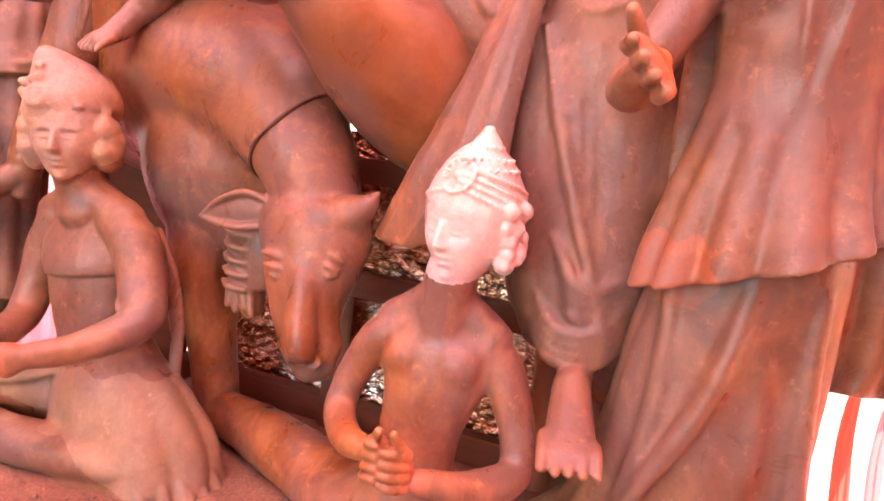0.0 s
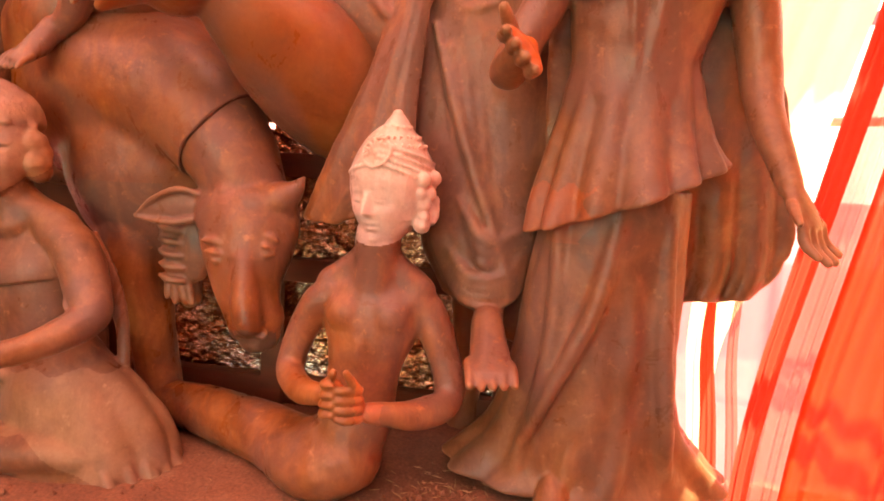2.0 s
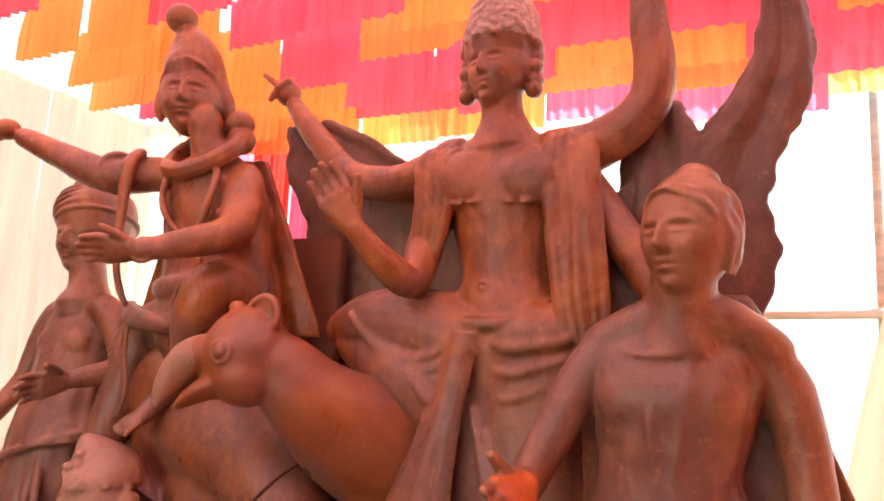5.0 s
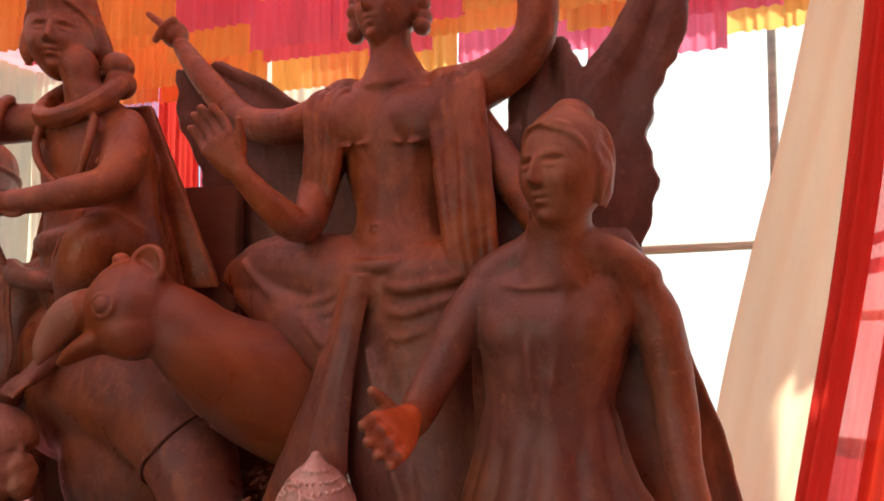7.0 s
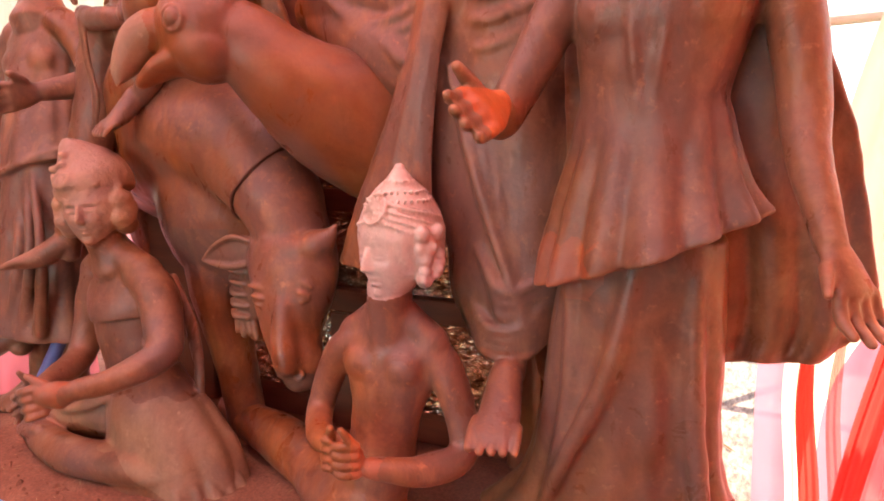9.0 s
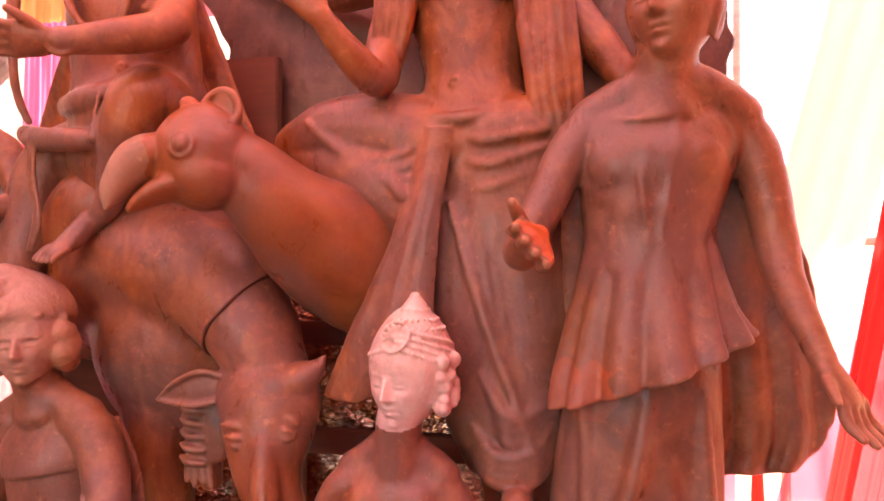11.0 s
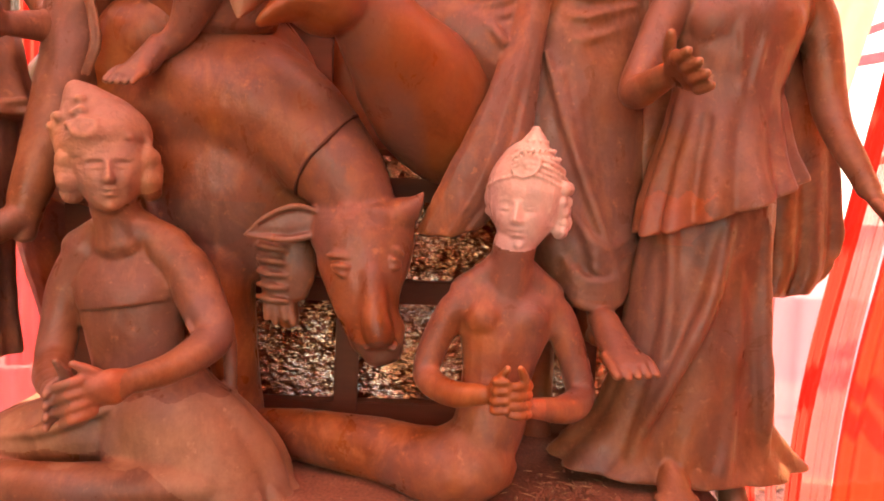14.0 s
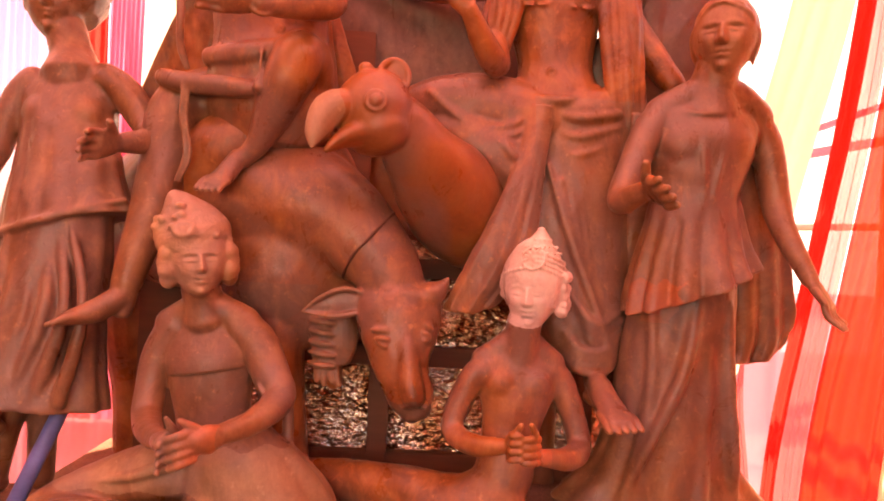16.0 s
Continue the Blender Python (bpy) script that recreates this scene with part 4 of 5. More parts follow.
def buffalo():
    k = Clay()
    # neck, barrel and shoulder
    k.limb([(-0.672, 1.335, 1.185), (-0.705, 1.345, 1.245), (-0.752, 1.362, 1.31), (-0.868, 1.42, 1.4), (-1.0, 1.475, 1.455), (-1.16, 1.56, 1.47), (-1.36, 1.68, 1.45), (-1.56, 1.8, 1.4), (-1.76, 1.92, 1.33)],
           [(0.098, 0.1), (0.11, 0.112), (0.128, 0.126), (0.172, 0.168), (0.222, 0.215), (0.27, 0.29), (0.3, 0.31), (0.28, 0.29), (0.2, 0.24)], (0, 1, 0), seg=40)
    k.ball((-1.06, 1.5, 1.27), (0.24, 0.2, 0.31))
    k.limb([(-1.12, 1.42, 1.68), (-1.25, 1.4, 1.62), (-1.36, 1.43, 1.52)], [0.1, 0.12, 0.1], seg=30)
    k.ball((-1.2, 1.6, 1.5), (0.38, 0.27, 0.33))
    k.ball((-0.96, 1.46, 1.15), (0.16, 0.1, 0.18))
    k.soften(0.008, 34)
    # lowered head: broad forehead, narrow face, thick muzzle
    k.limb([(-0.688, 1.335, 1.215), (-0.678, 1.318, 1.168), (-0.66, 1.302, 1.115), (-0.655, 1.288, 1.047), (-0.648, 1.27, 0.98), (-0.63, 1.254, 0.92), (-0.608, 1.242, 0.872), (-0.597, 1.236, 0.845)],
           [(0.1, 0.075), (0.128, 0.088), (0.132, 0.092), (0.118, 0.088), (0.094, 0.078), (0.075, 0.066), (0.072, 0.058), (0.055, 0.045)], seg=36)
    k.limb([(-0.775, 1.298, 1.162), (-0.7, 1.275, 1.175), (-0.62, 1.275, 1.175), (-0.56, 1.292, 1.17)], [0.03, 0.045, 0.045, 0.036])
    k.limb([(-0.63, 1.22, 1.04), (-0.618, 1.2, 0.95), (-0.605, 1.192, 0.89)], [0.03, 0.036, 0.038])
    k.soften(0.005, 14)
    for x, y, z, w in ((-0.7, 1.208, 1.046, 1.1), (-0.578, 1.228, 1.066, 0.7)):
        k.ball((x, y + 0.003, z), (0.02 * w, 0.013, 0.012), (0, 24, 0))
        k.limb([(x - 0.036 * w, y + 0.008, z + 0.034), (x, y + 0.006, z + 0.034), (x + 0.032 * w, y + 0.01, z + 0.022)], [0.006, 0.012, 0.006], sub=4, seg=8)
        k.limb([(x - 0.028 * w, y + 0.002, z + 0.01), (x, y - 0.009, z + 0.011), (x + 0.026 * w, y + 0.004, z + 0.0)], [0.004, 0.006, 0.004], sub=4, seg=8)
        k.limb([(x - 0.024 * w, y + 0.002, z + 0.002), (x, y - 0.008, z - 0.012), (x + 0.024 * w, y + 0.003, z - 0.01)], [0.003, 0.005, 0.003], sub=4, seg=8)
    for s in (-1, 1):
        k.torus((-0.602 + 0.03 * s, 1.19, 0.868), 0.011, 0.006, (70, 0, 20 * s))
    k.limb([(-0.64, 1.228, 0.842), (-0.598, 1.205, 0.834), (-0.556, 1.228, 0.846)], [0.01, 0.012, 0.01])
    # one pointed horn, one broken stump
    k.limb([(-0.61, 1.29, 1.165), (-0.56, 1.285, 1.192), (-0.53, 1.288, 1.215), (-0.512, 1.295, 1.242)], [0.055, 0.042, 0.024, 0.006])
    k.ball((-0.694, 1.252, 1.2), (0.028, 0.019, 0.018))
    # leaf-shaped ear
    k.limb([(-0.765, 1.293, 1.16), (-0.82, 1.283, 1.158), (-0.89, 1.278, 1.142), (-0.957, 1.274, 1.12)], [(0.028, 0.02), (0.042, 0.013), (0.032, 0.011), (0.005, 0.005)], (0, 0, 1))
    k.limb([(-0.765, 1.276, 1.182), (-0.83, 1.264, 1.196), (-0.9, 1.266, 1.168), (-0.955, 1.27, 1.122)], [0.008, 0.0085, 0.007, 0.004])
    k.limb([(-0.765, 1.274, 1.13), (-0.84, 1.264, 1.112), (-0.9, 1.266, 1.112), (-0.955, 1.27, 1.118)], [0.008, 0.0085, 0.007, 0.004])
    # bent foreleg with a notched hoof
    k.limb([(-0.9, 1.43, 1.1), (-0.89, 1.4, 1.02), (-0.885, 1.385, 0.95), (-0.862, 1.375, 0.89)], [0.085, 0.062, 0.048, 0.03])
    k.limb([(-0.855, 1.37, 1.12), (-0.845, 1.36, 1.03), (-0.85, 1.36, 0.96)], [(0.05, 0.03), (0.055, 0.03), (0.04, 0.02)])
    for i in range(5):
        k.limb([(-0.945, 1.362, 1.085 - 0.034 * i), (-0.905, 1.33, 1.082 - 0.034 * i), (-0.865, 1.335, 1.078 - 0.034 * i)], [0.007, 0.0095, 0.007])
    for i in range(4):
        k.finger((-0.915 + 0.018 * i, 1.355, 0.945), (-0.915 + 0.024 * i, 1.345, 0.895 - 0.012 * (i % 2)), 0.0125)
    # standing legs
    k.limb([(-1.06, 1.47, 1.15), (-1.07, 1.45, 0.98), (-1.03, 1.44, 0.78), (-1.0, 1.44, 0.6), (-0.99, 1.44, 0.5)], [0.14, 0.1, 0.07, 0.062, 0.066])
    k.limb([(-1.7, 1.84, 1.2), (-1.69, 1.82, 0.95), (-1.68, 1.82, 0.75), (-1.68, 1.83, 0.5)], [0.2, 0.13, 0.085, 0.075])
    k.limb([(-1.25, 1.8, 1.15), (-1.22, 1.82, 0.8), (-1.2, 1.84, 0.5)], [0.13, 0.08, 0.07])
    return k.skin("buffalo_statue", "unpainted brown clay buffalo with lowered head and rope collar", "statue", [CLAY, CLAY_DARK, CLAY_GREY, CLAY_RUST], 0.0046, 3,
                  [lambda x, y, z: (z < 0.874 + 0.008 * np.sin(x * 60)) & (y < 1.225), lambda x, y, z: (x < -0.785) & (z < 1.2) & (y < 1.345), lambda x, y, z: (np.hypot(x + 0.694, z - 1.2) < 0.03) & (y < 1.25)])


def rider():
    k = Clay()
    k.limb([(-1.11, 1.42, 1.76), (-1.105, 1.39, 1.88), (-1.11, 1.375, 2.0), (-1.115, 1.36, 2.12), (-1.12, 1.345, 2.22), (-1.118, 1.335, 2.28), (-1.112, 1.32, 2.32)],
           [(0.22, 0.17), (0.205, 0.15), (0.19, 0.125), (0.19, 0.12), (0.182, 0.105), (0.145, 0.085), (0.07, 0.06)])
    # belt and rolled cloth under the belly
    k.limb([(-1.3, 1.33, 1.9), (-1.18, 1.25, 1.895), (-1.02, 1.25, 1.92)], [(0.02, 0.03), (0.018, 0.032), (0.016, 0.028)], (0, 1, 0))
    k.limb([(-1.44, 1.35, 1.83), (-1.32, 1.28, 1.8), (-1.17, 1.24, 1.785), (-1.12, 1.245, 1.785)], [0.03, 0.034, 0.03, 0.022])
    # bent leg and hanging leg
    k.limb([(-1.04, 1.43, 1.8), (-1.0, 1.33, 1.88), (-1.0, 1.26, 1.895), (-1.03, 1.245, 1.82), (-1.075, 1.27, 1.72)], [0.12, 0.095, 0.08, 0.074, 0.058])
    k.limb([(-1.18, 1.45, 1.78), (-1.32, 1.44, 1.78), (-1.41, 1.41, 1.72), (-1.425, 1.36, 1.55), (-1.45, 1.29, 1.35), (-1.48, 1.245, 1.18)], [0.13, 0.115, 0.1, 0.08, 0.06, 0.044])
    # wide cloak behind
    g = []
    for i in range(13):
        q = i / 12
        a, b = -1.27 - 0.34 * q ** 0.7, -1.0 + 0.2 * q
        g.append([(a + (b - a) * j / 15, 1.43 + 0.09 * q + 0.014 * math.sin(j * 1.25) * (0.4 + q) + 0.05 * (j / 15 - 0.5) ** 2, 2.33 - 0.56 * q) for j in range(16)])
    k.sheet(g, 0.03)
    # arms
    k.limb([(-0.995, 1.34, 2.235), (-0.945, 1.29, 2.16), (-0.91, 1.22, 2.055), (-0.985, 1.14, 2.01), (-1.08, 1.07, 1.98)], [0.058, 0.06, 0.052, 0.043, 0.03])
    k.limb([(-1.22, 1.34, 2.26), (-1.33, 1.29, 2.262), (-1.46, 1.22, 2.25), (-1.62, 1.18, 2.31), (-1.79, 1.15, 2.38)], [0.06, 0.058, 0.058, 0.046, 0.034])
    k.limb([(-1.115, 1.33, 2.27), (-1.125, 1.305, 2.35), (-1.135, 1.29, 2.42)], [0.08, 0.054, 0.055])
    k.soften(0.005, 8)
    k.torus((-1.06, 1.25, 1.975), 0.009, 0.004, (90, 0, 0))
    k.limb([(-1.075, 1.27, 1.72), (-1.12, 1.29, 1.63), (-1.172, 1.298, 1.575)], [0.056, 0.038, 0.029])
    k.foot((-1.18, 1.292, 1.562), (-1.246, 1.196, 1.468), 0.03, (0.9, -0.38, -0.15), False)
    k.limb([(-1.478, 1.25, 1.2), (-1.484, 1.24, 1.14), (-1.484, 1.24, 1.105)], [0.044, 0.039, 0.03])
    k.foot((-1.49, 1.225, 1.12), (-1.65, 1.13, 1.065), 0.036, (0.4, -0.8, 0.1), False)
    k.torus((-1.075, 1.07, 1.98), 0.032, 0.008, (60, 60, 0))
    k.open_hand((-1.08, 1.068, 1.98), (-1.24, 1.0, 1.975), (0.2, -0.4, 0.8), 0.0125, 1.0, 1)
    k.torus((-1.42, 1.235, 2.257), 0.062, 0.012, (0, 90, -20))
    for i in range(12):
        a = 2 * math.pi * i / 12
        k.ball((-0.935 + 0.058 * math.cos(a), 1.265 + 0.05 * math.sin(a), 2.13 + 0.025 * math.sin(a)), 0.011)
    k.ball((-1.86, 1.13, 2.41), (0.05, 0.04, 0.036))
    for i in range(4):
        k.finger((-1.88, 1.12, 2.43 - 0.018 * i), (-1.95, 1.1, 2.44 - 0.02 * i), 0.011)
    # loose scarf ring, beads, hanging strap
    k.torus((-1.13, 1.3, 2.325), 0.122, 0.03, (46, -4, 0), 0.9)
    for s, xs in ((-1, (-1.215, -1.21, -1.175, -1.12)), (1, (-1.02, -1.015, -1.035, -1.06))):
        pts = spline([(xs[0], 1.26, 2.24), (xs[1], 1.24, 2.17), (xs[2], 1.238, 2.1), (xs[3], 1.245, 2.05)], 7)
        for q in pts:
            k.ball((q[0], q[1] - 0.012, q[2]), 0.0125)
    k.limb([(-1.345, 1.24, 2.32), (-1.345, 1.205, 2.27), (-1.345, 1.2, 2.1), (-1.34, 1.2, 1.97), (-1.345, 1.22, 1.9), (-1.33, 1.24, 1.84)], [(0.028, 0.016), (0.028, 0.016), (0.016, 0.012), (0.012, 0.01), (0.012, 0.01), (0.01, 0.01)])
    for x in (-1.105, -1.075):
        k.limb([(x, 1.228, 1.9), (x, 1.212, 1.85), (x + 0.002, 1.21, 1.83)], [0.005, 0.005, 0.006], sub=3, seg=8)
        k.limb([(x + 0.002, 1.212, 1.835), (x, 1.214, 1.785)], [0.006, 0.02], sub=4, seg=10)
    for x in (-1.345, -1.33):
        k.limb([(x, 1.26, 1.8), (x - 0.005, 1.265, 1.7), (x + 0.01, 1.27, 1.58), (x - 0.02, 1.28, 1.5)], [0.008, 0.007, 0.007, 0.006], seg=8)
    # head with side locks, bun and topknot
    at = k.head((-1.205, 1.29, 2.51), 0.265, 30, 0)
    k.limb([at(0, 0.06, 0.3), at(-0.03, 0.08, 0.5), at(-0.1, 0.08, 0.72), at(-0.17, 0.08, 0.9)], [(0.09, 0.106), (0.085, 0.093), (0.062, 0.062), (0.03, 0.03)])
    k.tresses(at, 0.265, 7, 0.0, 0.024)
    k.ball(at(-0.24, 0.08, 1.02), (0.052, 0.05, 0.05))
    k.limb([at(0.34, 0.08, 0.15), at(0.4, 0.1, -0.02), at(0.42, 0.14, -0.2)], [0.022, 0.026, 0.024])
    k.ball((-1.045, 1.35, 2.425), (0.045, 0.045, 0.04))
    k.ball((-1.035, 1.35, 2.37), (0.042, 0.045, 0.045))
    k.limb([at(-0.34, 0.05, 0.1), at(-0.37, 0.03, -0.14), at(-0.33, 0.03, -0.3)], [0.018, 0.017, 0.012])
    return k.skin("rider_statue", "unpainted clay rider with topknot, scarf and cloak, sitting on the buffalo", "statue", [CLAY, CLAY_GREY], 0.0046, 2,
                  [lambda x, y, z: (z < 1.87) & (x < -1.2)])


def attendant_woman():
    k = Clay()
    k.limb([(-1.82, 1.33, 0.8), (-1.81, 1.335, 0.9), (-1.78, 1.34, 1.08), (-1.745, 1.35, 1.25), (-1.73, 1.36, 1.4), (-1.735, 1.38, 1.5)],
           [(0.26, 0.17), (0.24, 0.16), (0.2, 0.14), (0.17, 0.13), (0.145, 0.11), (0.115, 0.09)], pleat=(11, 0.05, 0.015, 0.7), seg=66, sub=7, flat=True)
    for i in range(6):
        k.limb([(-1.83 + 0.035 * i, 1.26, 1.35), (-1.86 + 0.055 * i, 1.21, 1.1), (-1.98 + 0.068 * i, 1.195 + 0.006 * abs(i - 3), 0.83)], [0.01, 0.018, 0.022])
    k.limb([(-1.715, 1.37, 1.355), (-1.728, 1.375, 1.42), (-1.74, 1.39, 1.54), (-1.755, 1.415, 1.67), (-1.765, 1.43, 1.78), (-1.77, 1.435, 1.84), (-1.77, 1.43, 1.88)],
           [(0.205, 0.145), (0.185, 0.13), (0.16, 0.11), (0.145, 0.105), (0.15, 0.085), (0.11, 0.06), (0.055, 0.045)], pleat=(12, 0.05, 0.0, 0.2), seg=80, flat=True)
    for s in (-1, 1):
        k.ball((-1.755 + 0.06 * s, 1.365, 1.7), (0.065, 0.045, 0.06))
        for q in (0.02, 0.055):
            k.limb([(-1.745 + (q + 0.03) * s, 1.37, 1.76), (-1.74 + q * s, 1.325, 1.65), (-1.735 + (q + 0.02) * s, 1.3, 1.5)], [0.006, 0.011, 0.008])
    k.limb([(-1.93, 1.33, 1.3), (-1.86, 1.26, 1.32), (-1.73, 1.225, 1.36), (-1.6, 1.27, 1.41), (-1.53, 1.33, 1.435)], [0.011, 0.012, 0.012, 0.011, 0.01])
    # arms
    k.limb([(-1.655, 1.42, 1.83), (-1.585, 1.42, 1.785), (-1.505, 1.4, 1.68), (-1.475, 1.35, 1.628), (-1.51, 1.23, 1.6)], [0.056, 0.055, 0.047, 0.043, 0.03])
    k.limb([(-1.88, 1.42, 1.81), (-1.93, 1.41, 1.73), (-1.965, 1.38, 1.57), (-1.97, 1.3, 1.46), (-1.97, 1.23, 1.38)], [0.05, 0.048, 0.04, 0.034, 0.025])
    k.limb([(-1.76, 1.43, 1.84), (-1.775, 1.44, 1.91), (-1.805, 1.445, 2.0)], [0.1, 0.067, 0.062])
    k.soften(0.005, 8)
    # head with a turban, standing legs
    k.open_hand((-1.51, 1.225, 1.6), (-1.555, 1.09, 1.565), (0.3, -0.2, 0.8), 0.0135, 1.2, 1)
    k.open_hand((-1.97, 1.23, 1.38), (-1.99, 1.18, 1.24), (0.8, 0.3, 0.1), 0.0125, 1.5, 1)
    k.head((-1.835, 1.44, 2.085), 0.265, 10, 0)
    k.limb([(-1.83, 1.49, 2.13), (-1.86, 1.5, 2.195), (-1.9, 1.5, 2.255), (-1.935, 1.49, 2.295)], [(0.135, 0.135), (0.14, 0.14), (0.095, 0.1), (0.045, 0.045)])
    for i in range(5):
        k.torus((-1.836 - 0.02 * i, 1.493, 2.148 + 0.025 * i), 0.138 - 0.006 * i * i * 0.5, 0.009, (-14, -16 - 3 * i, 0))
    k.limb([(-1.86, 1.36, 0.85), (-1.89, 1.36, 0.68), (-1.9, 1.34, 0.55)], [0.06, 0.046, 0.04])
    k.foot((-1.9, 1.33, 0.555), (-1.93, 1.19, 0.512), 0.038)
    k.limb([(-1.86, 1.29, 0.85), (-1.88, 1.27, 0.79), (-1.89, 1.26, 0.75)], [0.05, 0.042, 0.036])
    k.foot((-1.89, 1.255, 0.745), (-2.1, 1.13, 0.665), 0.036, (0.5, -0.85, 0.1))
    k.limb([(-1.77, 1.4, 0.85), (-1.8, 1.42, 0.68), (-1.8, 1.42, 0.53)], [0.06, 0.045, 0.04])
    return k.skin("attendant_woman_statue", "unpainted clay woman in long pleated skirt and turban, standing", "statue", [CLAY_GREY], 0.005, 2)


kneeling_snake_figure()
seated_devotee()
draped_woman()
four_armed_man()
great_bird()
herd_buffalo = buffalo()
rider()
attendant_woman()


# ---- setting ----
def part(name, bm, mat, parent=None, label="", smooth=False):
    me = bpy.data.meshes.new(name)
    bm.normal_update()
    bm.to_mesh(me)
    bm.free()
    me.materials.append(mat)
    if smooth:
        me.polygons.foreach_set("use_smooth", np.ones(len(me.polygons), bool))
    ob = new(name, me)
    if parent:
        ob.parent = parent
    return tagged(ob, label)


def box(bm, lo, hi, bevel=0.0, jitter=0.0):
    r = bmesh.ops.create_cube(bm, size=1)
    c, s = (Vector(lo) + Vector(hi)) / 2, Vector(hi) - Vector(lo)
    for v in r["verts"]:
        v.co = Vector((v.co.x * s.x, v.co.y * s.y, v.co.z * s.z)) + c
        if jitter:
            v.co += Vector((random.uniform(-1, 1), random.uniform(-1, 1), random.uniform(-1, 1))) * jitter
    if bevel:
        es = list({e for v in r["verts"] for e in v.link_edges})
        bmesh.ops.bevel(bm, geom=es, offset=bevel, segments=2, affect="EDGES")


def cloth(name, color, through, rough=0.8, sheer=0.0):
    """Thin cloth, through which daylight shines."""
    m, n, l, b = material(name, rough)
    weave = noise_node(n, l, 5.0, 4, 0.5, (1.0, 1.0, 0.12))
    c = ramp(n, l, weave.outputs["Fac"], [(0.3, tuple(v * 0.82 for v in color)), (0.7, color)])
    l.new(c.outputs["Color"], b.inputs["Base Color"])
    b.inputs["Specular IOR Level"].default_value = 0.15
    tr = n.new("ShaderNodeBsdfTranslucent")
    l.new(c.outputs["Color"], tr.inputs["Color"])
    ms = n.new("ShaderNodeMixShader")
    ms.inputs["Fac"].default_value = through
    l.new(b.outputs[0], ms.inputs[1])
    l.new(tr.outputs[0], ms.inputs[2])
    out = n["Material Output"]
    last = ms
    if sheer:
        tp = n.new("ShaderNodeBsdfTransparent")
        tp.inputs["Color"].default_value = (*[min(1, 0.35 + 0.65 * v) for v in color], 1)
        last = n.new("ShaderNodeMixShader")
        last.inputs["Fac"].default_value = sheer
        l.new(ms.outputs[0], last.inputs[1])
        l.new(tp.outputs[0], last.inputs[2])
    l.new(last.outputs[0], out.inputs["Surface"])
    return m


RED = cloth("red_cloth", (0.8, 0.06, 0.045), 0.6)
VERMILION = cloth("vermilion_cloth", (0.72, 0.055, 0.022), 0.42, 0.8, 0.1)
ORANGE = cloth("orange_cloth", (0.98, 0.57, 0.17), 0.7)
CREAM = cloth("cream_cloth", (0.93, 0.82, 0.62), 0.65)
BUTTER = cloth("butter_cloth", (0.97, 0.83, 0.58), 0.78)
STRAW_CLOTH = cloth("pale_yellow_cloth", (0.98, 0.81, 0.46), 0.75)
PINK = cloth("pink_cloth", (0.95, 0.23, 0.36), 0.68)
SHEER_RED = cloth("sheer_red_cloth", (0.95, 0.16, 0.14), 0.5, 0.8, 0.45)
SHEER_PINK = cloth("sheer_pink_cloth", (0.95, 0.36, 0.46), 0.5, 0.8, 0.5)
SHEER_ROSE = cloth("sheer_rose_cloth", (0.95, 0.27, 0.34), 0.5, 0.8, 0.3)
ROOF = cloth("roof_cloth", (0.95, 0.45, 0.46), 0.65)
# for added walls out of view, dark to hold back light inside
LIGHT_BLOCK = cloth("light_blocking_cloth", (0.22, 0.09, 0.05), 0.08)


def plain_board(name, color, rough=0.7):
    m, n, l, b = material(name, rough)
    g = noise_node(n, l, 14, 8, 0.65, (0.12, 1.0, 1.0))
    c = ramp(n, l, g.outputs["Fac"], [(0.3, tuple(v * 0.55 for v in color)), (0.7, color)])
    l.new(c.outputs["Color"], b.inputs["Base Color"])
    bump(n, l, b, g.outputs["Fac"], 0.3, 0.003)
    return m


WOOD = plain_board("dark_wood", (0.2, 0.065, 0.028))


def foil_material():
    m, n, l, b = material("gold_foil", 0.14, 1.0)
    g = noise_node(n, l, 6, 5, 0.6)
    c = ramp(n, l, g.outputs["Fac"], [(0.4, (0.46, 0.19, 0.08)), (0.5, (0.75, 0.43, 0.24)), (0.6, (0.96, 0.78, 0.6))])
    l.new(c.outputs["Color"], b.inputs["Base Color"])
    cr = n.new("ShaderNodeTexVoronoi")
    cr.feature = "DISTANCE_TO_EDGE"
    cr.inputs["Scale"].default_value = 95
    tc = n.new("ShaderNodeTexCoord")
    mp = n.new("ShaderNodeMapping")
    mp.inputs["Scale"].default_value = (0.5, 1, 1)
    l.new(tc.outputs["Object"], mp.inputs["Vector"])
    l.new(mp.outputs["Vector"], cr.inputs["Vector"])
    fine = noise_node(n, l, 60, 6, 0.7)
    add = n.new("ShaderNodeMath")
    l.new(cr.outputs["Distance"], add.inputs[0])
    l.new(fine.outputs["Fac"], add.inputs[1])
    bump(n, l, b, add.outputs[0], 0.24, 0.006)
    return m


FOIL = foil_material()


def earth_material():
    m, n, l, b = material("red_dusty_earth", 0.95)
    g = noise_node(n, l, 5, 8, 0.65)
    c = ramp(n, l, g.outputs["Fac"], [(0.3, (0.216, 0.092, 0.053)), (0.55, (0.320, 0.143, 0.081)), (0.75, (0.400, 0.221, 0.136))])
    f = noise_node(n, l, 120, 6, 0.7)
    r = ramp(n, l, f.outputs["Fac"], [(0.3, (0.55, 0.55, 0.55)), (0.65, (1.1, 1.1, 1.1))])
    l.new(mix(n, l, 1.0, c.outputs["Color"], r.outputs["Color"], "MULTIPLY"), b.inputs["Base Color"])
    bump(n, l, b, f.outputs["Fac"], 0.6, 0.006)
    return m


EARTH = earth_material()


